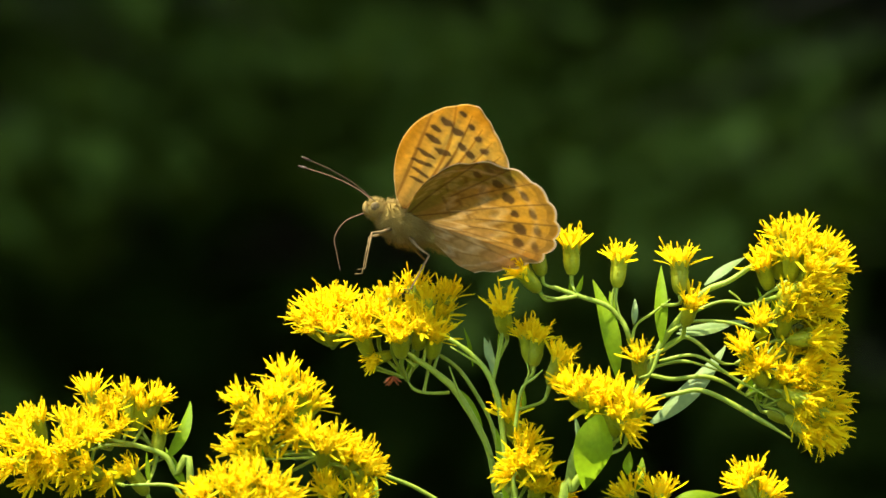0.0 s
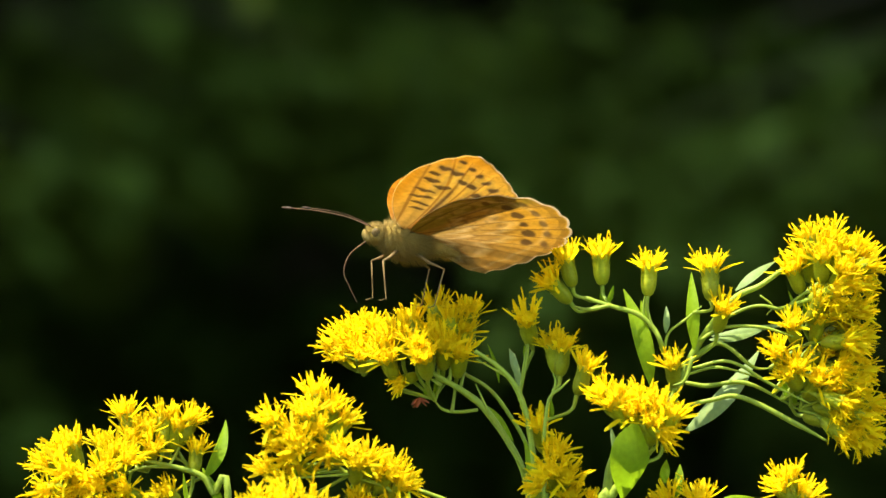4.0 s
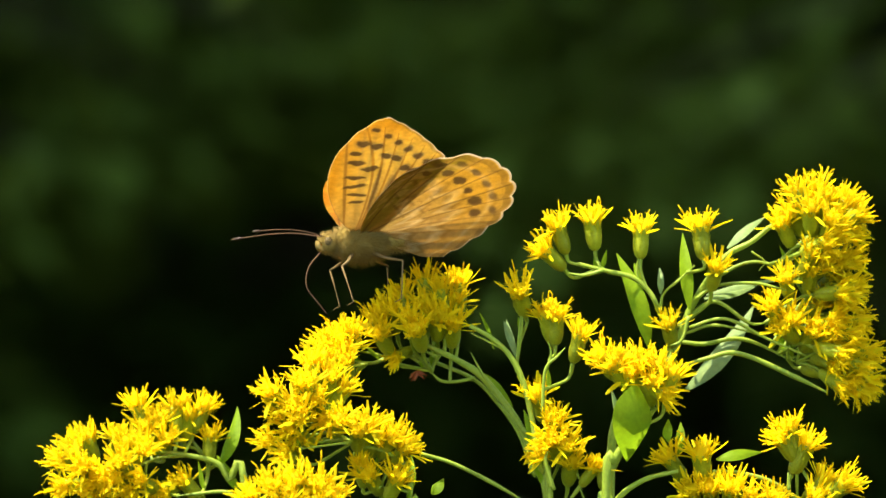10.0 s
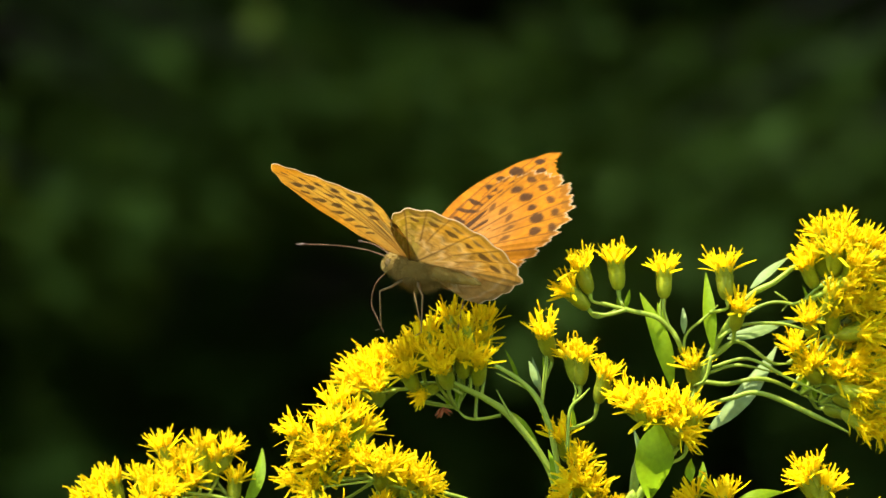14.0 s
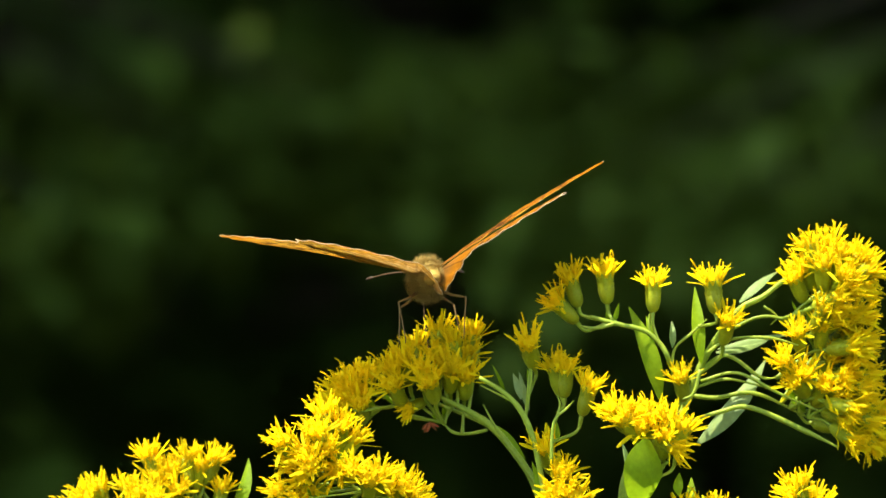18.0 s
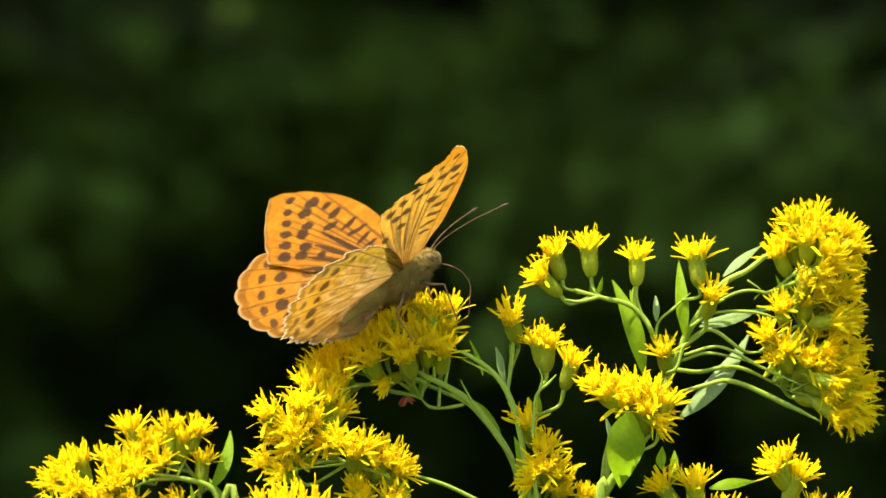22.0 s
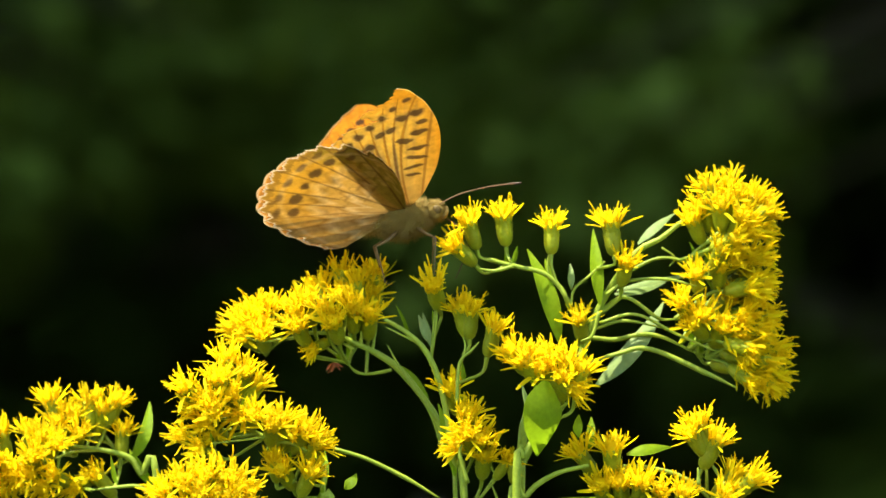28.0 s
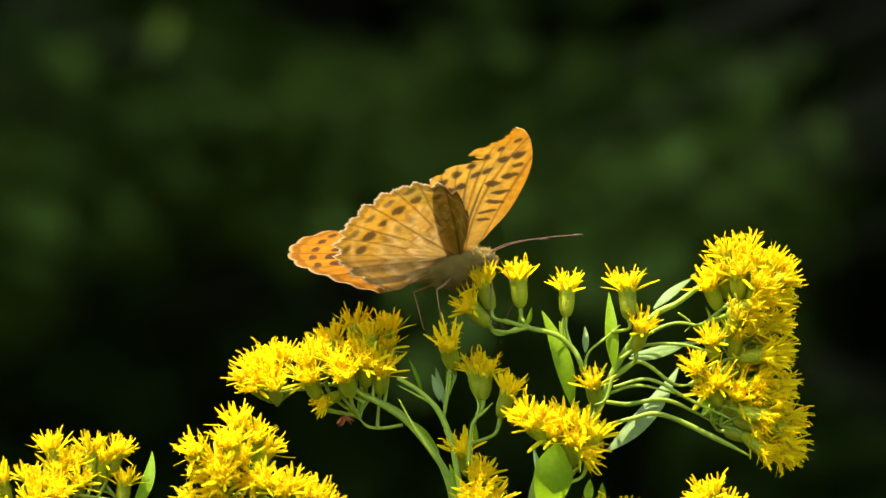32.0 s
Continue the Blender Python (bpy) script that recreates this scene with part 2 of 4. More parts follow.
def disc_mesh(count):
    """The inner tubular florets, with their curled lobes and thin protruding styles."""
    bm = bmesh.new()
    turned(bm, [(1.0 * MM, 3.6 * MM), (1.3 * MM, 4.5 * MM), (1.25 * MM, 5.3 * MM), (0.9 * MM, 5.9 * MM), (0.35 * MM, 6.2 * MM)], 14, 0.16)
    for k in range(count):
        a = k * 2.39996
        d = 1.0 * math.sqrt((k + 0.5) / count)
        out = Vector((math.cos(a), math.sin(a), 0))
        lean = 0.06 + 0.55 * d + random.uniform(-0.16, 0.16)
        way = (out * math.sin(lean) + Vector((0, 0, math.cos(lean)))).normalized()
        foot = out * d * 0.9 * MM + Vector((0, 0, 4.2 * MM))
        long = random.uniform(1.9, 3.1) * MM
        tube(bm, [foot, foot + way * long * 0.55, foot + way * long], [0.17 * MM, 0.23 * MM, 0.30 * MM], 6)
        tip = foot + way * long
        s = way.orthogonal().normalized()
        for q in range(5):
            b = 2 * math.pi * q / 5 + k
            o = s * math.cos(b) + way.cross(s) * math.sin(b)
            strap(bm, [tip + o * 0.18 * MM, tip + (o * 0.45 + way * 0.35) * MM, tip + (o * 0.80 + way * random.uniform(0.2, 0.7)) * MM], [0.30 * MM, 0.26 * MM, 0.08 * MM], way.cross(o), 0.2)
        if k % 3:
            curl = s * random.uniform(-0.5, 0.5) * MM
            far = random.uniform(1.0, 2.2) * MM
            tube(bm, [tip, tip + way * far * 0.6, tip + way * far + curl], [0.13 * MM, 0.12 * MM, 0.08 * MM], 5)
    return finish("floret_disc", bm, DISC)


CUPS = [cup_mesh() for _ in range(4)]
RAYS = [ray_mesh(c) for c in (11, 12, 10, 13, 11, 12, 10, 13)]
DISCS = [disc_mesh(c) for c in (9, 10, 11, 12, 10, 11)]


def face_way(angle, tilt):
    """The way a head faces: angle in the upright plane (90 is up), tilt degrees turned towards the viewer."""
    a, t = radians(angle), radians(tilt)
    return Vector((math.cos(a) * math.cos(t), -math.sin(t), math.sin(a) * math.cos(t)))


def head_pose(u, v, angle, tilt, size, depth):
    way = face_way(angle + random.uniform(-5, 5), tilt + random.uniform(-5, 5))
    turn = way.to_track_quat("Z", "Y").to_matrix().to_4x4()
    centre = spot(u, v, depth)
    return Matrix.Translation(centre - way * 6.2 * MM * size) @ turn @ pose(0, 0, 0, 0, 0, random.uniform(0, 360)) @ Matrix.Scale(size * 1.06, 4), way


def spray(label, root, depth, stems, leaves, groups, spread, pale=(), front=0.0, lean=0.45):
    """A goldenrod spray: stems, leaves and flower heads on their stalks, rooted in the ground."""
    foot = spot(*root, depth)
    foot.z = 0
    it = thing("goldenrod", foot, label, "goldenrod", "goldenrod sprays")
    home = Matrix.Translation(-foot)
    joints = []
    for i, s in enumerate(stems):
        pts = [spot(p[0], p[1], depth + (0.004 * math.sin(i * 2.1) if i else 0) + (p[3] * MM if len(p) > 3 else 0)) for p in s]
        radii = [p[2] * 0.5e-4 for p in s]
        if i == 0:
            top = pts[0]
            pts = [Vector((foot.x + 0.012, foot.y + 0.01, -0.03)), Vector((foot.x * 0.6 + top.x * 0.4, foot.y, 0.55)), top + Vector((0, 0.002, -0.1))] + pts
            radii = [0.0022, 0.0019, 0.0013] + radii
        else:
            radii[-1] *= 0.35
        line = glide(pts, 6)
        joints += line[18 if i == 0 else 3:]
        bm = bmesh.new()
        tube(bm, line, radii, 10, 0.05)
        # downy hairs along the stem
        shown = line[18:] if i == 0 else line
        for a, b in zip(shown, shown[1:]):
            axis = (b - a).normalized()
            for _ in range(int((b - a).length / 0.00008)):
                out = axis.cross(Vector((random.uniform(-1, 1), random.uniform(-1, 1), random.uniform(-1, 1)))).normalized()
                p = a.lerp(b, random.random()) + out * radii[-1] * 0.8
                tip = p + out * (radii[-1] * 0.3 + random.uniform(0.1, 0.32) * MM) + axis * random.uniform(-0.1, 0.25) * MM
                bm.faces.new([bm.verts.new(q) for q in (p + axis * 0.025 * MM, p - axis * 0.025 * MM, tip)])
        bm.transform(home)
        part("stem", bm, STEM, it)
    for i, (u0, v0, u1, v1, w, bend) in enumerate(leaves):
        long = math.hypot(u1 - u0, v1 - v0) * 1e-4
        a, b = spot(u0, v0, depth + 0.003 + front), spot(u1, v1, depth + 0.003 + front + lean * long + 0.002 * math.sin(i))
        side = Vector((b - a).normalized().cross(Vector((0, 1, 0))))
        line = []
        for k in range(13):
            t = k / 12
            line.append(a.lerp(b, t) + side * bend * 1e-4 * 4 * t * (1 - t) + Vector((0, -0.2 * long * math.sin(math.pi * t), 0)))
        bm = bmesh.new()
        q = w * 1.1e-4
        strap(bm, line, [q * x for x in (0.18, 0.5, 0.78, 0.94, 1.0, 0.96, 0.86, 0.7, 0.5, 0.28, 0.04)], (side + Vector((0, 0.75, 0))).normalized(), 0.22)
        bm.transform(home)
        under = i in pale
        part("leaf", bm, PALE_LEAF if under else LEAF, it, "pale grey-green leaf underside" if under else "narrow pointed green leaf")
    for heads in groups:
        for u, v, angle, tilt, size in heads:
            # upright heads stand behind, heads that face outwards stand in front
            d = depth + random.uniform(-0.45, 0.45) * spread + spread * (0.6 - 1.5 * math.sin(radians(tilt)))
            m, way = head_pose(u, v, angle, tilt, size, d)
            head = part("flower_head", random.choice(CUPS), CUP, it, "", home @ m)
            part("floret_ring", random.choice(RAYS), RAY, head)
            part("floret_disc", random.choice(DISCS), DISC, head)
            base = m.translation
            near = min(joints, key=lambda p: (p - (base - way * 0.006)).length + max(0, p.z - base.z) * 0.8)
            reach = (near - base).length
            line = glide([base + way * 0.0003, base - way * min(0.003, reach * 0.35), near.lerp(base - way * reach * 0.4, 0.35), near], 4)
            bm = bmesh.new()
            tube(bm, line, [0.00045, 0.00032, 0.0003, 0.0004], 7, 0.04)
            bm.transform(home)
            part("stalk", bm, STEM, it)
            if random.random() < 0.45 and reach > 0.004:
                # a tiny bract leaf where the stalk leaves its branch
                bm = bmesh.new()
                a = line[-4]
                way = (way * 0.6 + Vector((random.uniform(-0.7, 0.7), random.uniform(-0.7, 0.3), 0.5))).normalized()
                long = random.uniform(2.2, 5.0) * MM
                strap(bm, [a, a + way * long * 0.35, a + way * long * 0.7 + Vector((0, 0, 0.3 * MM)), a + way * long + Vector((0, 0, 0.9 * MM))], [0.4 * MM, 1.0 * MM, 0.75 * MM, 0.05 * MM], way.cross(Vector((0.3, 1, 0.2))), 0.3)
                bm.transform(home)
                part("bract", bm, LEAF, it)
    return it


random.seed(11)
rod_left = spray("yellow goldenrod spray with open heads turned many ways", (470, 0), 0.012,
    [[(455, 900, 14), (425, 840, 12), (404, 810, 11), (355, 796, 9), (305, 788, 7)],
    [(404, 810, 9), (372, 785, 8), (350, 745, 6)],
    [(440, 880, 8), (420, 862, 7), (370, 864, 6), (330, 868, 5)],
    [(355, 796, 7), (300, 800, 6), (240, 825, 5)],
    [(415, 825, 6), (395, 800, 5)]],
    [(408, 814, 443, 711, 27, -9), (446, 862, 405, 796, 22, 4), (346, 785, 321, 733, 18, 4)],
    [[(265, 698, 100, 0, 1), (335, 701, 92, 0, 1), (387, 703, 65, 10, 0.95), (395, 756, 85, 0, 0.9), (173, 753, 110, 15, 1), (225, 750, 100, 20, 0.85), (280, 738, 80, 35, 1), (277, 779, 60, 60, 0.9), (118, 796, 150, 30, 1), (231, 799, 110, 60, 1), (188, 822, 120, 75, 1), (124, 848, 185, 40, 1.05), (199, 850, 250, 50, 1), (263, 837, 150, 45, 0.95), (340, 834, 130, 10, 1), (300, 863, 200, 50, 1), (150, 772, 125, 45, 1), (160, 808, 140, 60, 1.05), (220, 832, 170, 65, 1), (250, 762, 95, 45, 1), (305, 722, 88, 25, 1), (362, 716, 75, 25, 0.95), (170, 868, 200, 55, 1.05), (245, 866, 230, 55, 1), (316, 760, 75, 40, 0.9)]], 0.006, (2,))
rod_middle = spray("dense bright yellow goldenrod spray, its heads crowded together", (800, 0), -0.020,
    [[(770, 1000, 15), (752, 900, 12), (752, 845, 10), (715, 810, 8), (650, 790, 7), (590, 750, 6), (560, 720, 5)],
    [(590, 750, 6), (600, 700, 5), (590, 670, 4)],
    [(650, 790, 6), (560, 800, 5)],
    [(752, 880, 7), (700, 870, 5)],
    [(773, 813, 7), (830, 832, 7), (900, 868, 8), (960, 905, 8)]],
    [(790, 885, 812, 858, 22, 0), (756, 880, 756, 815, 14, 0)],
    [[(502, 692, 135, 25, 1.05), (545, 712, 120, 45, 1), (583, 640, 95, 10, 1.05), (643, 687, 60, 15, 1), (589, 704, 90, 50, 1), (537, 756, 140, 50, 1), (600, 753, 200, 65, 1), (664, 762, 80, 50, 1), (704, 779, 60, 45, 1), (750, 796, 50, 35, 1), (496, 782, 150, 30, 0.85), (525, 805, 160, 40, 0.85), (664, 825, 100, 20, 0.8), (675, 842, 120, 40, 1), (733, 848, 70, 30, 1), (560, 740, 100, 70, 0.9), (630, 745, 90, 60, 0.9), (568, 676, 105, 35, 1), (615, 664, 85, 25, 1), (520, 732, 130, 40, 1), (548, 782, 170, 55, 1), (685, 752, 80, 40, 1), (728, 776, 62, 35, 1)]], 0.006)
rod_front = spray("low crowded goldenrod tuft of bright yellow heads", (600, 0), -0.034,
    [[(580, 1050, 14), (570, 960, 10), (555, 930, 8)],
    [(570, 960, 7), (520, 925, 5)],
    [(565, 950, 7), (600, 925, 5)]],
    [],
    [[(462, 868, 120, 40, 1), (500, 850, 105, 45, 1.05), (542, 840, 95, 40, 1.1), (584, 845, 85, 40, 1.1), (616, 868, 70, 40, 1), (530, 880, 95, 70, 1.1), (580, 885, 85, 70, 1.1), (500, 905, 130, 60, 1.05), (560, 912, 90, 75, 1.1), (620, 905, 60, 50, 1), (455, 905, 150, 50, 1)]], 0.005)
rod_perch = spray("goldenrod spray bent under the butterfly, yellow heads in a domed cluster", (905, 0), 0.002,
    [[(997, 951, 14), (973, 833, 12), (953, 765, 11), (924, 718, 12), (879, 664, 13), (836, 635, 11), (798, 616, 9), (761, 595, 7)],
    [(870, 669, 7), (835, 675, 6), (808, 672, 6), (790, 654, 5)],
    [(960, 774, 6), (924, 723, 6), (888, 671, 6), (863, 624, 5)],
    [(803, 631, 7), (773, 614, 6)]],
    [(944, 635, 927, 566, 14, 2), (904, 619, 879, 552, 8, -3), (874, 658, 936, 721, 20, 6)],
    [[(697, 551, 106, 20, 1.05), (740, 512, 102, -5, 1), (783, 484, 98, -10, 1), (719, 535, 106, 25, 1), (843, 490, 86, 0, 1.05), (810, 502, 92, 5, 0.95), (785, 528, 102, 30, 1), (838, 521, 82, 20, 1), (767, 574, 106, 45, 1.05), (833, 564, 82, 35, 1.05)],
     [(751, 549, 102, 40, 1), (804, 552, 92, 45, 1.05), (725, 632, 206, 30, 0.75), (699, 580, 116, 35, 1)]], 0.007, (0,))
rod_side = spray("side shoot of goldenrod with a small brush of yellow heads", (900, 0), 0.009,
    [[(990, 951, 9), (966, 836, 8), (946, 770, 8), (916, 722, 7), (872, 672, 7), (822, 646, 7), (770, 626, 7), (722, 624, 7), (690, 634, 7), (655, 632, 6)],
    [(716, 626, 6), (690, 618, 6), (662, 612, 5)],
    [(680, 635, 6), (640, 640, 5), (612, 632, 4)]],
    [(700, 628, 676, 600, 9, 2)],
    [[(657, 570, 76, 8, 1), (632, 572, 94, 5, 1), (606, 588, 114, 10, 1), (584, 608, 132, 15, 0.95), (616, 602, 108, 40, 1), (643, 596, 88, 40, 1), (600, 628, 150, 40, 0.9), (640, 622, 100, 55, 0.95), (622, 588, 100, 25, 1)]], 0.004)
rod_slim = spray("slender goldenrod spray with loose yellow heads on thin stalks", (930, 0), -0.013,
    [[(1001, 931, 13), (985, 832, 11), (969, 733, 10), (955, 673, 11), (934, 630, 10), (903, 599, 8), (864, 575, 7)],
    [(945, 654, 5), (956, 582, 5), (957, 552, 4)],
    [(990, 730, 7), (996, 658, 6), (1018, 633, 5), (1032, 618, 5)],
    [(1000, 653, 5), (1007, 626, 4), (1002, 607, 4)],
    [(920, 617, 5), (866, 589, 5)],
    [(1007, 870, 9), (994, 821, 8), (998, 800, 7)],
    [(1062, 863, 5), (1043, 835, 5)],
    [(944, 660, 5), (950, 600, 5), (956, 545, 4)]],
    [(984, 857, 956, 726, 26, -3), (938, 615, 924, 568, 15, 0)],
    [[(950, 508, 104, 35, 1.1), (997, 547, 107, 10, 1.05), (1019, 554, 87, 5, 0.95), (1063, 586, 72, 10, 1), (977, 691, 107, 30, 1.1), (1013, 737, 82, 25, 1.05), (1005, 774, 107, 50, 1.05), (1034, 783, 67, 45, 1.05), (981, 798, 157, 40, 1.05), (1040, 813, 77, 45, 1.05), (1083, 828, 57, 10, 0.75)]], 0.004, (1,))
rod_arch = spray("arching goldenrod branch with single upright yellow heads", (1060, 0), -0.002,
    [[(1096, 919, 15, 23), (1105, 843, 15, 23), (1158, 755, 14, 23), (1197, 684, 13, 21), (1216, 627, 11, 12), (1205, 584, 9, 4), (1193, 550, 9), (1179, 524, 9), (1150, 499, 9), (1099, 486, 8), (1054, 473, 7)],
    [(1104, 487, 6), (1090, 471, 5), (1087, 453, 5)],
    [(1099, 486, 7), (1065, 494, 7), (1038, 490, 8)],
    [(1160, 505, 5), (1159, 483, 5), (1161, 466, 5)],
    [(1199, 559, 6), (1206, 529, 5), (1234, 505, 5), (1262, 480, 5)],
    [(1249, 570, 7), (1237, 611, 6), (1216, 622, 5)],
    [(1054, 473, 3), (1069, 479, 3)]],
    [(1177, 623, 1123, 456, 37, -6), (1166, 517, 1154, 473, 12, 2), (1251, 558, 1241, 422, 27, 3), (1200, 530, 1199, 483, 14, 0)],
    [[(1016, 397, 109, 5, 1), (1080, 386, 92, 0, 1.05), (989, 442, 139, 15, 1), (1168, 405, 92, 0, 1), (1272, 403, 99, 0, 1.1), (1302, 477, 79, 30, 0.95), (1212, 575, 96, 25, 0.95)]], 0.002, (3,))
rod_fan = spray("goldenrod branch with a fan of yellow heads above a leaf", (1040, 0), -0.018,
    [[(1096, 919, 16), (1114, 826, 15), (1131, 792, 14), (1143, 747, 13), (1146, 717, 11)]],
    [(1154, 692, 1135, 826, 80, 5), (1110, 700, 1131, 804, 15, 4), (1209, 793, 1210, 752, 20, 4)],
    [[(1085, 630, 122, 10, 1), (1120, 635, 104, 10, 1), (1158, 640, 96, 15, 1), (1195, 648, 86, 15, 1), (1221, 664, 74, 15, 1), (1212, 710, -21, 20, 1.05), (1142, 661, 109, 40, 1.05), (1182, 676, 89, 45, 1.05), (1106, 650, 124, 30, 1)]], 0.003, (1,), -0.005, 0.15)
rod_right = spray("tall goldenrod plume with massed yellow heads on curved branches", (1120, 0), 0.004,
    [[(1105, 843, 17), (1158, 755, 15), (1198, 683, 15), (1228, 620, 14), (1255, 553, 13), (1314, 469, 12), (1362, 441, 10), (1401, 411, 8)],
    [(1280, 514, 7), (1347, 479, 6), (1396, 481, 6), (1438, 507, 7)],
    [(1262, 540, 7), (1300, 517, 6), (1369, 514, 6), (1424, 528, 7)],
    [(1249, 570, 8), (1297, 545, 7), (1354, 583, 7), (1384, 586, 6)],
    [(1237, 616, 8), (1277, 620, 8), (1346, 613, 8), (1439, 656, 9)],
    [(1231, 661, 8), (1284, 645, 8), (1338, 638, 9), (1435, 681, 10), (1492, 710, 9)],
    [(1241, 601, 6), (1295, 587, 6), (1365, 602, 6)],
    [(1363, 458, 4), (1386, 476, 3), (1375, 492, 3)],
    [(1250, 590, 6), (1314, 576, 6), (1386, 612, 6), (1458, 645, 6)]],
    [(1242, 700, 1365, 554, 38, -8), (1320, 451, 1388, 397, 18, 5), (1277, 539, 1369, 520, 15, -3), (1281, 533, 1428, 506, 12, 4)],
    [[(1443, 343, 109, 0, 1), (1480, 336, 96, 5, 1.05), (1509, 362, 79, 10, 1.05), (1541, 368, 49, 5, 1.05), (1560, 393, 24, 0, 1.05), (1415, 400, 114, 20, 1), (1527, 426, 14, 10, 1.05), (1551, 430, 4, 0, 0.95), (1468, 376, 99, 35, 1.05), (1509, 398, 64, 35, 1), (1469, 485, 84, 30, 1), (1519, 502, 34, 20, 1.05), (1552, 474, 9, 0, 1), (1552, 525, -1, 0, 1), (1543, 552, -6, 15, 1), (1422, 499, 99, 40, 0.9)],
     [(1394, 547, 114, 35, 1), (1412, 588, 134, 50, 1), (1437, 572, 74, 45, 1), (1557, 588, -11, 0, 1), (1505, 612, 24, 30, 1.1), (1538, 632, -1, 20, 1.1), (1574, 648, -16, 0, 1.05), (1513, 659, -16, 40, 1), (1542, 685, -26, 15, 1.05), (1573, 698, -26, 0, 1.05), (1555, 716, -56, 10, 0.9), (1522, 571, 24, 20, 1), (1490, 543, 44, 35, 1), (1474, 594, 64, 40, 1)],
     [(1487, 360, 89, 25, 1), (1529, 392, 44, 20, 1), (1503, 443, 24, 30, 1), (1474, 455, 64, 30, 0.95), (1535, 476, 14, 15, 1), (1500, 478, 34, 30, 1), (1529, 531, 9, 25, 1), (1513, 586, 4, 30, 1), (1549, 608, -6, 10, 1), (1527, 645, -16, 25, 1), (1504, 676, -6, 20, 1), (1526, 704, -31, 30, 1), (1559, 672, -21, 10, 1), (1438, 378, 104, 25, 1)]], 0.008, (0, 1, 2, 3))
rod_low = spray("low goldenrod spray with large shaggy yellow heads", (1350, 0), -0.016,
    [[(1084, 977, 14), (1115, 897, 11), (1166, 859, 9), (1227, 844, 7)],
    [(1472, 1008, 12), (1453, 922, 10), (1398, 870, 9), (1333, 849, 8), (1293, 845, 7)],
    [(1423, 881, 8), (1422, 851, 7)],
    [(1453, 912, 8), (1469, 883, 7)],
    [(1079, 947, 6), (1065, 906, 6), (1052, 871, 6)]],
    [(1295, 825, 1376, 814, 22, 5), (1080, 912, 1327, 900, 50, -12), (1227, 818, 1233, 757, 20, 0)],
    [[(1423, 765, 99, 0, 1.1), (1405, 782, 119, 15, 1), (1460, 793, 59, 10, 1.1), (1205, 813, 129, 10, 1), (1268, 804, 94, 15, 1.15), (1247, 873, 109, 40, 1.1), (1282, 867, 94, 35, 1.1), (1323, 867, 84, 35, 1.1), (1358, 885, 74, 40, 1), (1398, 889, 79, 30, 0.95), (1494, 860, 49, 10, 1.1), (1530, 867, 34, 15, 1.1), (1474, 892, 59, 30, 1), (1093, 828, 89, 0, 0.75)]], 0.004)

# a withered floret caught under the domed cluster
bm = bmesh.new()
for k in range(7):
    way = Vector((random.uniform(-1, 1), random.uniform(-1, 1), random.uniform(-1, 0.2))).normalized()
    strap(bm, [Vector(), way * 0.8 * MM, way * 1.8 * MM + Vector((0, 0, -0.4 * MM))], [0.8 * MM, 0.9 * MM, 0.2 * MM], way.orthogonal(), 0.4)
bm.transform(Matrix.Translation(spot(768, 655, 0.001) - rod_perch.location))
part("withered_floret", bm, WITHERED, rod_perch, "withered rust-brown floret")


# ---- butterfly ----
def fore_edge(u, torn=False):
    """Forewing outline in mm: the front edge at u along the wing."""
    t = u / 36
    return (-7.1 if torn else -7.8) * math.sin(math.pi * t ** 1.05) ** 0.62 if 0 < t < 1 else 0.0


def rear_edge(u, torn):
    """Forewing outline in mm: inner edge, then the outer edge from the hind corner to the tip."""
    if u < 22.4:
        w = 2.0 + 10.4 * (u / 22.4) ** 0.85 + 0.5 * math.sin(math.pi * u / 22.4)
    else:
        t = (u - 22.4) / 13.6
        w = 12.4 * max(0.0, 1 - t) ** (0.92 if torn else 0.8) + 0.3 * math.sin(math.pi * t) + 0.22 * math.sin(t * 26) * (1 - t)
        if torn:
            # worn away: a hollow behind the tip, a spike, a deep notch, a frayed corner
            for centre, half, deep in ((0.78, 0.19, 2.0), (0.62, 0.05, 0.7), (0.345, 0.125, 5.0), (0.10, 0.08, 1.3)):
                x = abs(t - centre) / half
                if x < 1:
                    w -= deep * (1 - x ** 1.5) * (0.9 + 0.2 * math.sin(t * 90))
            w += 0.18 * math.sin(t * 140)
    return w


def blot(x, y, cx, cy, rx, ry, turn=0.0, crisp=4.0):
    """How strongly a dark spot covers (x, y): 1 inside, soft at its edge."""
    dx, dy = x - cx, y - cy
    c, s = math.cos(turn), math.sin(turn)
    d = math.hypot((dx * c + dy * s) / rx, (dy * c - dx * s) / ry)
    return max(0.0, min(1.0, (1.05 + 0.4 / crisp - d + 0.25 * noise.noise(Vector((x * 1.6, y * 1.6, 7)))) * crisp))


def streak(x, y, ax, ay, bx, by, half):
    px, py = bx - ax, by - ay
    t = max(0.0, min(1.0, ((x - ax) * px + (y - ay) * py) / (px * px + py * py)))
    d = math.hypot(x - ax - px * t, y - ay - py * t)
    return max(0.0, min(1.0, (half * (0.55 + 0.9 * math.sin(math.pi * t)) - d) / 0.12 + 0.5))


def blend(a, b, f):
    return tuple(p + (q - p) * f for p, q in zip(a, b))


DARK = (0.055, 0.028, 0.012)
UMBER = (0.075, 0.036, 0.008)


def mottled(c, x, y, seed):
    """Worn and unevenly scaled: the colour varies in patches of one and of four millimetres."""
    f = 1.0 + 0.30 * noise.noise(Vector((x * 1.1, y * 1.1, seed))) + 0.22 * noise.noise(Vector((x * 0.25, y * 0.25, seed + 9)))
    return tuple(max(0.0, v * f) for v in c)


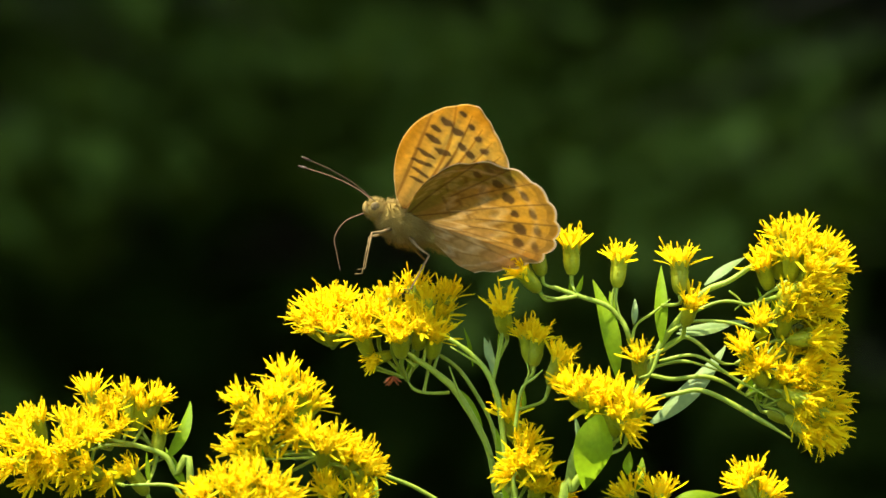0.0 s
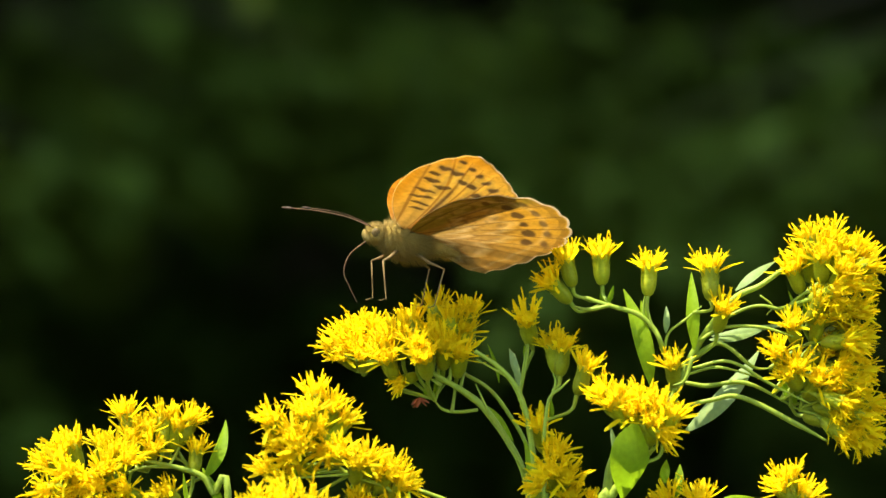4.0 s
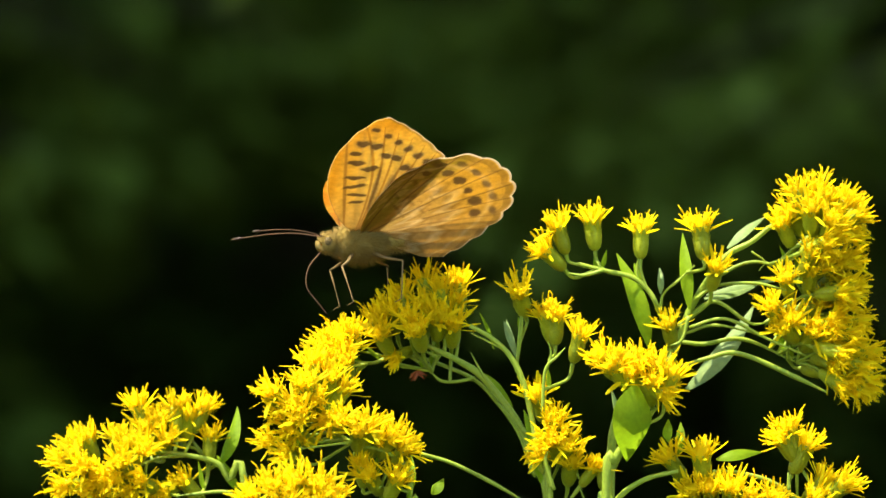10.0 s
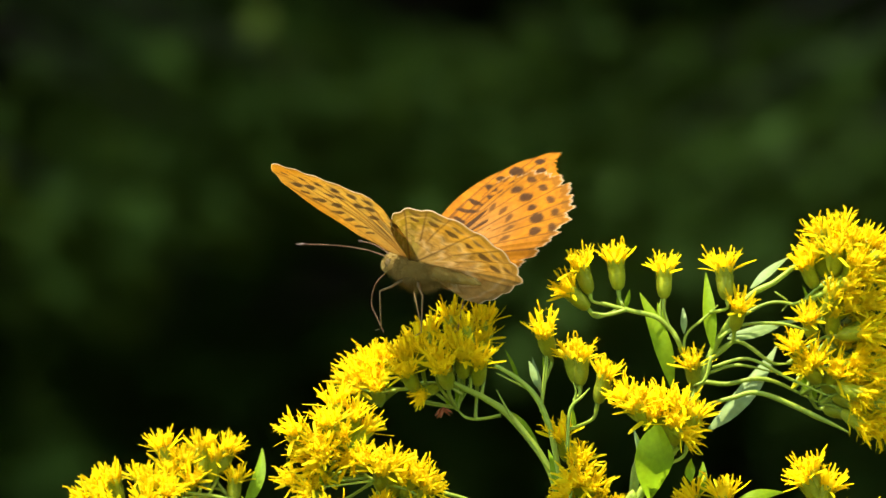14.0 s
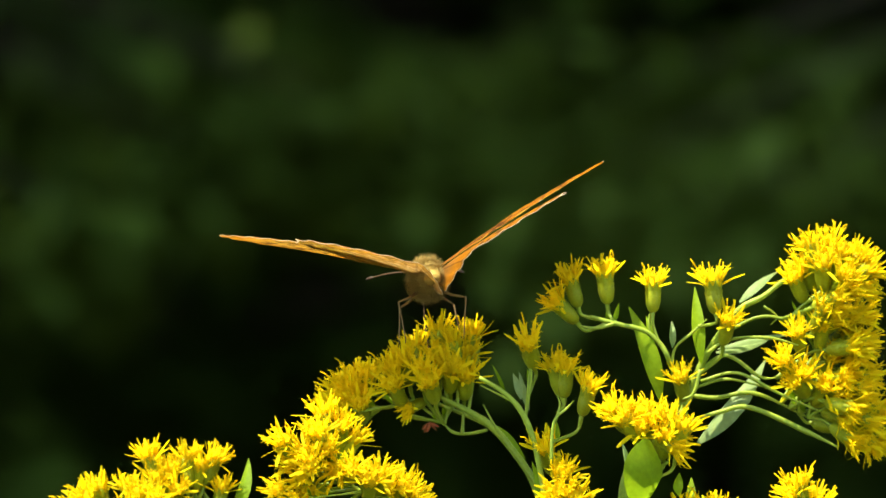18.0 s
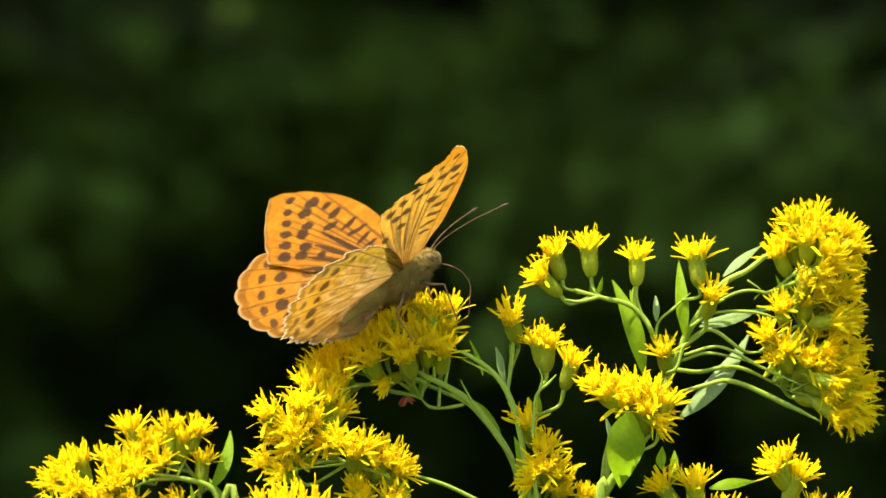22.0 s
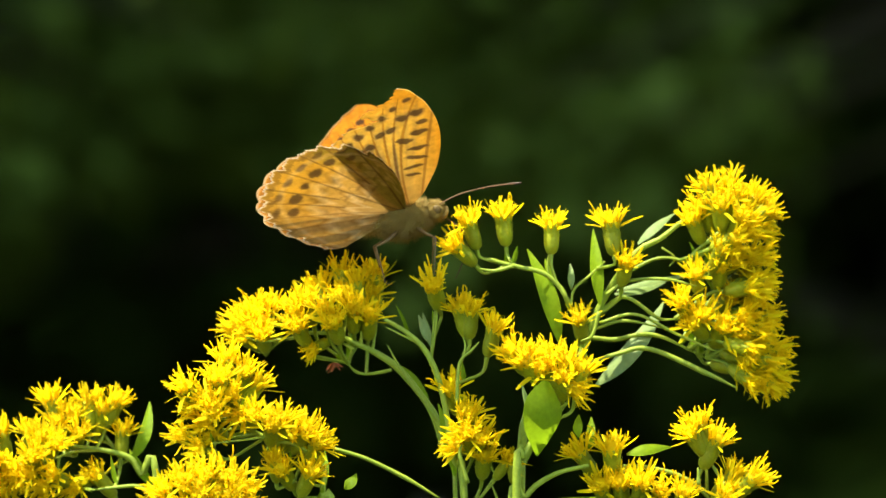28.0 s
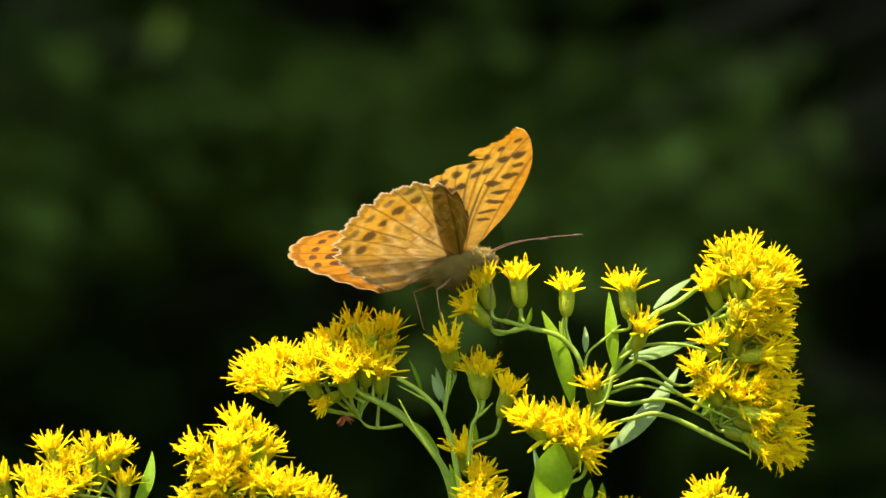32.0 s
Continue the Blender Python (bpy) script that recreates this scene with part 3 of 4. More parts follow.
def fore_colour(u, w, upper):
    rear = w
    if w < 0:
        w *= 0.74
    base = (0.55, 0.215, 0.008) if upper else (0.64, 0.33, 0.020)
    base = blend(base, (0.36, 0.16, 0.03) if upper else (0.52, 0.28, 0.03), max(0.0, 1 - u / 12))
    if not upper:
        # golden along the front, pale in the cells behind
        base = blend((0.66, 0.29, 0.010), (0.90, 0.66, 0.13), max(0.0, min(1.0, (w + 5.0) / 4.5)) * max(0.0, min(1.0, (33 - u) / 8)))
        base = blend(base, (0.48, 0.30, 0.05), max(0.0, 1 - u / 12))
    base = mottled(base, u, w, 0.0 if upper else 40.0)
    dark = 0.0
    for k in range(6):
        t = k / 5
        cx, cy = 32.0 - 11.0 * t, -1.0 + 10.6 * t
        r = (0.66 + 0.44 * t) * (1.25 if upper else 0.98)
        dark = max(dark, blot(u, w, cx, cy, r, r * 0.9, 0, 4 if upper else 2))
        cx, cy = 28.0 - 10.2 * t + (0.7 if k % 2 else -0.4), -2.2 + 9.8 * t
        dark = max(dark, blot(u, w, cx, cy, 1.2 if upper else 0.8, 1.3 if upper and k != 2 else 1.0, 0.75, 4 if upper else 3))
    for cx, cy, rx, ry, a in ((21.5, -2.4, 0.8, 1.25, 0.3), (19.6, -0.3, 0.8, 1.2, -0.4), (16.9, -2.2, 0.55, 1.5, 0.2), (14.2, -1.9, 0.55, 1.6, -0.2), (11.6, -1.5, 0.45, 1.45, 0.25), (9.4, -1.2, 0.4, 1.2, -0.2), (15.2, 5.4, 0.8, 1.0, 0.5), (12.6, 8.2, 0.9, 0.7, 0.5), (24.5, -2.9, 0.7, 0.8, 0.0)):
        dark = max(dark, blot(u, w, cx, cy, rx, ry, a + 0.25 * math.sin(w * 2.2)))
    for k in range(4):
        y0, y1 = 0.9 + 1.0 * k, 1.6 + 2.9 * k
        half = 0.36 if upper else 0.22
        dark = max(dark, streak(u, w, 6.5, y0, 19.5 - 1.2 * k, y1 - 0.2, half) * (1.0 if upper else 0.3))
    # rust-brown veins from the root to the outer edge, with paler cells between them
    vein = 0.0
    many = 10 if upper else 7
    for k in range(many):
        t = k / (many - 1)
        # on the under side the veins bow towards the rear
        bow = 0.0 if upper else 1.7 * math.sin(math.pi * min(1.0, u / 34)) * (1 - 0.4 * t)
        vein = max(vein, streak(u, w - bow, 0.5, -0.6 + 1.2 * t, 35.0 - 13.0 * t, -2.6 + 15.0 * t, 0.15 if upper else 0.17))
    vein = max(vein, 0.9 * streak(u, w, 0.5, -2.0, 30.0, -4.6, 0.16))
    base = blend(base, (0.17, 0.07, 0.012) if upper else (0.26, 0.10, 0.008), 0.85 * vein)
    edge = rear_edge(u, False) - rear if u > 22 else 9
    if edge < 0.24:
        return (0.50, 0.34, 0.14) if upper else (0.82, 0.70, 0.46)
    if edge < 0.9:
        dark = max(dark, 0.4)
    dark = max(dark, max(0.0, 0.5 - (rear - fore_edge(u)) / 0.5))
    return blend(base, DARK if upper else UMBER, min(1, dark * 0.93))


def hind_radius(a):
    """Hindwing outline in mm at a degrees from the head's direction."""
    pts = ((86, 6), (92, 14), (100, 21.4), (108, 26.2), (116, 29.2), (123, 30.3), (132, 30.4), (142, 29.6), (152, 28.0), (163, 25.4), (176, 21.6), (186, 18.0), (194, 14.8))
    for (a0, r0), (a1, r1) in zip(pts, pts[1:]):
        if a <= a1:
            t = max(0.0, (a - a0) / (a1 - a0))
            t = t * t * (3 - 2 * t) * 0.4 + t * 0.6
            return r0 + (r1 - r0) * t
    return 15.0


VEINS = ((104.5, 0.0), (114.0, 0.40), (122.5, 0.44), (133.0, 0.0), (143.5, 0.46), (152.0, 0.42), (162.0, 0.0), (172.5, 0.0))
SPOTS = ((109.5, 0.80, 0.8), (118.5, 0.78, 1.05), (127.8, 0.745, 1.2), (138.0, 0.735, 0.85), (148.0, 0.76, 1.3), (158.0, 0.79, 1.1))


def hind_colour(a, r, upper):
    big = hind_radius(a)
    f = r / big
    x, y = r * math.cos(radians(a)), r * math.sin(radians(a))
    if upper:
        base = mottled(blend((0.42, 0.25, 0.09), (0.54, 0.21, 0.008), min(1, f * 1.4)), x, y, 3.0)
    else:
        # golden buff in the middle, greyish buff towards the inner edge
        base = blend((0.50, 0.33, 0.055), (0.70, 0.43, 0.050), min(1, max(0, (f - 0.40) * 2.6)))
        base = blend(base, (0.50, 0.33, 0.10), max(0.0, min(1.0, (a - 146) / 14)) * 0.85)
        wave = 0.05 * math.sin(a * 0.33) + 0.03 * math.sin(a * 0.7 + 1)
        # pale silvery bands with a brown line outside them
        for band, wide in ((0.34, 0.055), (0.60, 0.065)):
            base = blend(base, (0.82, 0.70, 0.36), 0.75 * max(0.0, 1 - abs(f - band - wave) / wide))
            base = blend(base, (0.27, 0.15, 0.02), 0.7 * max(0.0, 1 - abs(f - band - wave - wide * 1.3) / 0.035))
        # olive green front, painted darker for forewing overlap's shade; pale squares between the veins
        olive = max(0.0, min(1.0, (119 + 4 * math.sin(f * 9) - a) / 5))
        green = (0.25, 0.235, 0.022)
        for deep, across in ((0.42, 0), (0.55, 1), (0.66, 0), (0.78, 1)):
            for k in range(3):
                ang = 95 + 9.4 * k + 3 * across
                d = max(abs(f - deep) / 0.045, abs(a - ang) / 2.9)
                green = blend(green, (0.56, 0.47, 0.12), 0.75 * max(0.0, min(1.0, (1.15 - d) * 3)))
        base = blend(base, green, olive)
        # smoky blotches and pale crescents inside the edge
        rim = max(0.0, 1 - abs(f - 0.925) / 0.05)
        base = blend(base, (0.30, 0.20, 0.07), 0.8 * rim * (0.5 + 0.5 * math.cos(radians((a - 112.2) / 9.6 * 360))))
        base = blend(base, (0.80, 0.66, 0.38), 0.6 * max(0.0, 1 - abs(f - 0.86) / 0.03))
        base = mottled(base, x, y, 60.0)
    dark = 0.0
    for ang, at_f, size in SPOTS:
        b, rb = radians(ang), hind_radius(ang)
        dark = max(dark, (1.0 if upper else 0.98) * blot(x, y, rb * at_f * math.cos(b), rb * at_f * math.sin(b), size * 1.0, size * 1.15, b, 4 if upper else 2.6))
        q = rb * (at_f + 0.12)
        dark = max(dark, (0.95 if upper else 0.75) * blot(x, y, q * math.cos(b), q * math.sin(b), 0.75, 1.25, b, 4 if upper else 1.8))
        if not upper:
            dark = max(dark, 0.5 * blot(x, y, rb * (at_f - 0.13) * math.cos(b), rb * (at_f - 0.13) * math.sin(b), 0.5, 1.3, b + size, 1.6))
        if upper:
            dark = max(dark, 0.85 * blot(x, y, rb * 0.58 * math.cos(b), rb * 0.58 * math.sin(b), 0.55, 1.2, b + size))
    for v, start in VEINS:
        v += 3.0 * math.sin(f * 2.6 + v) * (1 - f)
        if f > start:
            dark = max(dark, (0.78 if v < 158 or upper else 0.5) * max(0.0, min(1.0, 1.6 - abs(a - v) * r * 0.0175 / 0.17)))
    if not upper:
        # short brown dashes near the root
        for cx, cy in ((-4.5, 9.0), (-7.0, 10.5), (-6.2, 6.6), (-9.5, 8.0), (-10.5, 11.8), (-3.6, 12.6)):
            dark = max(dark, 0.6 * blot(x, y, cx, cy, 1.1, 0.35, 0.9, 2.0))
    if 104 < a < 164:
        dark = max(dark, 0.55 * max(0.0, 1 - abs(f - 0.43 - 0.03 * math.sin(a * 0.5)) / 0.012))
    if not upper:
        base = blend(base, (0.24, 0.20, 0.035), 0.5 * max(0.0, 1 - f * 2.2))
    return blend(base, DARK if upper else UMBER, min(1, dark * 0.9))


def wing(name, side, fore, torn, parent, label):
    """A wing of two thin scaled faces, upper and under, joined at the rim. side: 1 left, -1 right."""
    bm = bmesh.new()
    paint = bm.verts.layers.float_color.new("pattern")
    nu, nw = (220, 100) if fore else (220, 110)
    sheets = []
    for upper in (True, False):
        grid = []
        for i in range(nu + 1):
            row = []
            for j in range(nw + 1):
                f = j / nw
                if fore:
                    u = 0.3 + 35.7 * (i / nu) ** 0.9
                    a = fore_edge(u, torn)
                    b = max(rear_edge(u, torn), a + 0.05)
                    w = a + (b - a) * f
                    x, y = -w, u
                    colour = fore_colour(u, w, upper)
                    arch = 1.5 * math.sin(math.pi * min(1, u / 36)) * (0.4 - 0.6 * f) - 0.0011 * u * u + 0.10 * math.sin(w * 2.4)
                else:
                    ang = 86 + 108 * i / nu
                    scallop = 0.7 * abs(math.sin(radians((ang - 112.2) / 9.6 * 180)))
                    ragged = (-0.9 + 0.45 * math.sin(ang * 0.9) + 0.35 * math.sin(ang * 1.7 + 1) + 0.3 * math.sin(ang * 5.3)) if torn else 0.06 * math.sin(ang * 6.1)
                    r = 0.4 + (hind_radius(ang) + scallop + ragged - 0.4) * f
                    x, y = r * math.cos(radians(ang)), r * math.sin(radians(ang))
                    colour = hind_colour(ang, min(r, hind_radius(ang)), upper)
                    if nw - 7 <= j < nw - 2:
                        colour = blend(colour, UMBER, 0.45)
                    elif j >= nw - 1:
                        colour = (0.52, 0.36, 0.17) if upper else (0.86, 0.76, 0.55)
                    arch = -0.75 + 0.35 * math.sin(math.pi * f) * math.cos(radians(ang - 140)) - 0.0010 * r * r + 0.12 * math.sin(radians((ang - 112.2) / 9.6 * 360)) * f
                    if ang > 166:
                        # the inner fold hangs down beside the abdomen
                        fold = (ang - 166) / 28
                        hang = 4.2 * fold * min(1, r / 12)
                        flat = radians(166 + (ang - 166) * 0.3)
                        x, y = r * math.cos(flat), r * math.sin(flat) - 0.57 * hang
                        arch -= 0.82 * hang
                vert = bm.verts.new((x * MM, y * side * MM, (arch + (0.05 if upper else -0.05)) * MM))
                vert[paint] = rgb(colour)
                row.append(vert)
            grid.append(row)
        sheets.append(grid)
    for grid, flip, slot in ((sheets[0], side > 0, 0), (sheets[1], side < 0, 1)):
        for i in range(nu):
            for j in range(nw):
                quad = (grid[i][j], grid[i + 1][j], grid[i + 1][j + 1], grid[i][j + 1])
                face = bm.faces.new(quad[::-1] if not flip else quad)
                face.material_index = slot
    a, b = sheets
    rim = [(i, nw) for i in range(nu + 1)]
    for (i, j), (k, l) in zip(rim, rim[1:]):
        bm.faces.new((a[i][j], a[k][l], b[k][l], b[i][j]))
    return part(name, bm, [WING_TOP, WING_LOW], parent, label)


def ball(bm, centre, radii, rings=10, sides=14, pinch=0.0):
    grid = []
    for i in range(1, rings):
        e = math.pi * i / rings
        grid.append([bm.verts.new(Vector(centre) + Vector((math.cos(e) * radii[0], math.sin(e) * math.cos(2 * math.pi * k / sides) * radii[1], math.sin(e) * math.sin(2 * math.pi * k / sides) * radii[2])) * (1 + pinch * math.sin(e * 14))) for k in range(sides)])
    ends = [bm.verts.new(Vector(centre) + Vector((s * radii[0], 0, 0))) for s in (1, -1)]
    for a, b in zip(grid, grid[1:]):
        for k in range(sides):
            bm.faces.new((a[k], b[k], b[(k + 1) % sides], a[(k + 1) % sides]))
    for k in range(sides):
        bm.faces.new((ends[0], grid[0][k], grid[0][(k + 1) % sides]))
        bm.faces.new((ends[1], grid[-1][(k + 1) % sides], grid[-1][k]))


def hairs(bm, centre, radii, count, long, back=0.6):
    for _ in range(count):
        n = Vector((random.gauss(0, 1), random.gauss(0, 1), random.gauss(0, 1))).normalized()
        p = Vector(centre) + Vector((n.x * radii[0], n.y * radii[1], n.z * radii[2]))
        way = (n + Vector((-back, 0, -0.15)) + Vector((random.uniform(-0.3, 0.3), random.uniform(-0.3, 0.3), random.uniform(-0.3, 0.3)))).normalized()
        s = way.orthogonal().normalized() * 0.05 * MM
        t = way.cross(s)
        q = p + way * long * random.uniform(0.5, 1.2)
        v = [bm.verts.new(x) for x in (p + s, p - s * 0.5 + t, p - s * 0.5 - t, q)]
        for tri in ((0, 1, 3), (1, 2, 3), (2, 0, 3)):
            bm.faces.new([v[x] for x in tri])


random.seed(5)
butterfly = thing("butterfly", spot(699, 416, 0.0), "orange fritillary butterfly with black spots and frayed wings, feeding on goldenrod", "butterfly")
bm = bmesh.new()
ball(bm, (0.2 * MM, 0, -0.3 * MM), (5.2 * MM, 3.1 * MM, 3.5 * MM))
thorax = part("thorax", bm, SKIN, butterfly, "olive-buff furry thorax")
bm = bmesh.new()
hairs(bm, (0.2 * MM, 0, -0.3 * MM), (5.1 * MM, 3.0 * MM, 3.4 * MM), 3600, 1.6 * MM)
part("fur", bm, FUR, thorax)
bm = bmesh.new()
line = glide([Vector((x * MM, 0, z * MM)) for x, z in ((-2.5, -0.2), (-5, -0.3), (-8, -0.5), (-11.5, -0.9), (-14.5, -1.5))], 7)
tube(bm, line, [0.0021 + 0.00009 * (k % 2) - 0.000008 * k * k for k in range(14)], 14, 0.02)
abdomen = part("abdomen", bm, SKIN, butterfly, "slim buff abdomen")
bm = bmesh.new()
hairs(bm, (-7 * MM, 0, -0.4 * MM), (5 * MM, 1.85 * MM, 1.95 * MM), 1500, 1.0 * MM)
part("fur", bm, FUR, abdomen)
bm = bmesh.new()
ball(bm, (6.0 * MM, 0, -0.2 * MM), (1.9 * MM, 1.7 * MM, 1.7 * MM))
head = part("head", bm, SKIN, butterfly, "small buff head with dark eyes")
bm = bmesh.new()
hairs(bm, (6.0 * MM, 0, -0.1 * MM), (1.8 * MM, 1.5 * MM, 1.6 * MM), 1100, 0.95 * MM, 0.25)
part("fur", bm, FUR, head)
for s in (1, -1):
    bm = bmesh.new()
    ball(bm, (6.4 * MM, s * 1.25 * MM, 0.15 * MM), (0.8 * MM, 0.55 * MM, 0.9 * MM))
    part("eye", bm, EYE, head, "dark brown compound eye")
    bm = bmesh.new()
    tube(bm, glide([Vector((x * MM, s * y * MM, z * MM)) for x, y, z in ((6.6, 0.5, -1.3), (7.5, 0.6, -1.1), (8.1, 0.55, -0.3), (8.3, 0.5, 0.5))], 4), [0.0003, 0.00055, 0.00045, 0.00012], 8)
    part("palp", bm, FUR, head)
    bm = bmesh.new()
    line = glide([Vector((x * MM, s * y * MM, z * MM)) for x, y, z in ((7.0, 0.6, 1.1), (11, 2.4, 2.2), (15.8, 5.2, 2.6), (20.6, 8.2, 2.4))], 8)
    tube(bm, line, [0.00011, 0.00008, 0.00008, 0.00010], 7)
    antenna = part("antenna", bm, FEELER, butterfly, "thin brown antenna")
    bm = bmesh.new()
    tube(bm, [line[-1].lerp(line[-3], 0.6), line[-1], line[-1] + (line[-1] - line[-3]) * 0.9], [0.00011, 0.00026, 0.00014], 8)
    part("club", bm, CLUB, antenna, "dark club at the antenna's tip")
bm = bmesh.new()
tube(bm, glide([Vector((x * MM, 0, z * MM)) for x, z in ((7.6, -1.4), (10.2, -4.2), (10.8, -7.5), (9.2, -10.2), (7.6, -12.5))], 6), [0.00014, 0.0001, 0.00008], 7)
part("proboscis", bm, FEELER, butterfly, "curved dark proboscis reaching down")
for s in (1, -1):
    for x0, knee, foot in ((2.2, (5.2, 4.8, -4.6), (3.8, 5.6, -11.0)), (-0.8, (-5.6, 6.0, -4.4), (-5.0, 5.2, -11.0))):
        bm = bmesh.new()
        points = [Vector((x0 * MM, s * 1.6 * MM, -2.2 * MM)), Vector((knee[0] * MM, s * knee[1] * MM, knee[2] * MM)), Vector((foot[0] * MM, s * foot[1] * MM, foot[2] * MM))]
        tube(bm, [points[0], points[0].lerp(points[1], 0.5) + Vector((0, 0, -0.0003)), points[1]], [0.0004, 0.00028, 0.00017], 8)
        leg = part("leg", bm, LIMB, butterfly, "thin buff leg")
        bm = bmesh.new()
        mid = points[1].lerp(points[2], 0.55)
        tube(bm, [points[1], mid, points[2], points[2] + Vector((0.0012, 0, -0.0006))], [0.00017, 0.00013, 0.0001, 0.00007], 7)
        part("shin", bm, LIMB, leg)

fore_left = wing("forewing", 1, True, False, butterfly, "orange forewing with black spots and streaks")
fore_right = wing("forewing", -1, True, True, butterfly, "torn orange forewing with notched outer edge")
hind_left = wing("hindwing", 1, False, False, butterfly, "rounded hindwing, orange above and buff below")
hind_right = wing("hindwing", -1, False, True, butterfly, "frayed hindwing, orange above and buff below")

# ---- ground and wood edge ----
random.seed(21)
bm = bmesh.new()
side, cells = 120.0, 60
grid = [[bm.verts.new((side * (i / cells - 0.5) * (abs(i / cells - 0.5) * 1.6 + 0.2), side * (j / cells - 0.5) * (abs(j / cells - 0.5) * 1.6 + 0.2), 0.0)) for j in range(cells + 1)] for i in range(cells + 1)]
for row in grid:
    for v in row:
        d = max(0, v.co.length - 2)
        v.co.z = min(1.0, d * 0.2) * 0.12 * noise.noise(v.co * 0.7) - (0 if d else 0)
for i in range(cells):
    for j in range(cells):
        bm.faces.new((grid[i][j], grid[i + 1][j], grid[i + 1][j + 1], grid[i][j + 1]))
ground = tagged(new("ground", finish("ground", bm, EARTH)), "dark earth under grass and leaf litter", "ground", "", "structure")

bm = bmesh.new()
for _ in range(26000):
    x, y = random.gauss(0, 2.6), random.gauss(-0.2, 1.7)
    h = random.uniform(0.08, 0.34)
    way = Vector((random.uniform(-0.35, 0.35), random.uniform(-0.35, 0.35), 1))
    s = Vector((random.uniform(-1, 1), random.uniform(-1, 1), 0)).normalized() * 0.003
    p = Vector((x, y, -0.01))
    v = [bm.verts.new(q) for q in (p - s, p + s, p + way * h * 0.6 + s * 0.7, p + way * h * 0.6 - s * 0.7, p + way * h + Vector((way.x * 0.2 * h, way.y * 0.2 * h, 0)))]
    bm.faces.new((v[0], v[1], v[2], v[3]))
    bm.faces.new((v[3], v[2], v[4]))
tagged(new("grass", finish("grass", bm, GRASS)), "rough green grass round the stems", "grass", "", "stuff")


def foliage(bm, twigs, count, size):
    """Many folded leaves set in flat drooping sprays along the twigs."""
    for a, b in twigs:
        axis = b - a
        for k in range(count):
            t = random.random()
            p = a + axis * t + Vector((random.gauss(0, 0.03), random.gauss(0, 0.03), random.gauss(0, 0.018)))
            way = (axis.normalized() * 0.6 + Vector((random.uniform(-1, 1), random.uniform(-1, 1), random.uniform(-0.5, 0.15)))).normalized()
            s = way.cross(Vector((random.uniform(-0.4, 0.4), random.uniform(-0.4, 0.4), 1))).normalized()
            up = s.cross(way)
            n = size * random.uniform(0.6, 1.25)
            w = n * 0.28
            v = [bm.verts.new(q) for q in (p, p + way * n * 0.4 + s * w + up * w * 0.3, p + way * n, p + way * n * 0.4 - s * w + up * w * 0.3, p + way * n * 0.45)]
            bm.faces.new((v[0], v[1], v[4]))
            bm.faces.new((v[1], v[2], v[4]))
            bm.faces.new((v[0], v[4], v[3]))
            bm.faces.new((v[4], v[2], v[3]))


def tree(name, x, y, height, spread, low, label, category, leaves, size):
    """A tree or shrub: tapered trunk, limbs, and a crown of leaves in sprays with gaps."""
    it = thing(name, (x, y, 0), label, category, "wood edge")
    bm = bmesh.new()
    trunk = glide([Vector((0, 0, -0.1)), Vector((random.uniform(-0.1, 0.1), random.uniform(-0.1, 0.1), height * 0.35)), Vector((random.uniform(-0.2, 0.2), random.uniform(-0.2, 0.2), height * 0.7)), Vector((0, 0, height))], 5)
    r = height * 0.013 + 0.015
    tube(bm, trunk, [r * 1.3, r, r * 0.6, r * 0.15], 10, 0.06)
    part("trunk", bm, BARK, it)
    crown = bmesh.new()
    count = int(height * 6 + 8)
    for k in range(count):
        t = low + (0.97 - low) * k / count
        a = trunk[int(t * (len(trunk) - 1))]
        turn = k * 2.4 + random.uniform(-0.4, 0.4)
        reach = spread * (1.08 - 0.8 * t) * random.uniform(0.75, 1.15)
        b = a + Vector((math.cos(turn) * reach, math.sin(turn) * reach, reach * random.uniform(-0.25, 0.3)))
        mid = a.lerp(b, 0.5) + Vector((0, 0, 0.12 * reach))
        line = glide([a, mid, b], 4)
        bough = bmesh.new()
        tube(bough, line, [r * 0.4, r * 0.22, r * 0.07], 6, 0.05)
        part("limb", bough, BARK, it)
        twigs = []
        for q in range(10):
            p = line[min(len(line) - 1, 2 + q * (len(line) - 2) // 10)]
            side_way = Vector((math.cos(turn + random.uniform(-1.3, 1.3)), math.sin(turn + random.uniform(-1.3, 1.3)), random.uniform(-0.55, 0.15)))
            twigs.append((p, p + side_way * reach * random.uniform(0.18, 0.45)))
        foliage(crown, twigs, leaves, size)
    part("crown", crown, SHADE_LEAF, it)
    return it


SHRUB = "dense dark green shrub in deep shade"
for x, y, h, n in ((-0.85, 3.2, 2.2, 40), (0.9, 3.3, 2.3, 40), (-1.6, 3.5, 2.3, 20), (1.9, 3.6, 2.4, 18), (-0.8, 4.0, 2.7, 50), (-2.6, 3.9, 2.4, 14), (1.1, 4.3, 2.8, 44), (-0.4, 4.7, 3.0, 60), (0.45, 4.8, 3.0, 60)):
    tree("shrub", x, y, h, 0.85, 0.05, SHRUB, "shrub", n, 0.085)
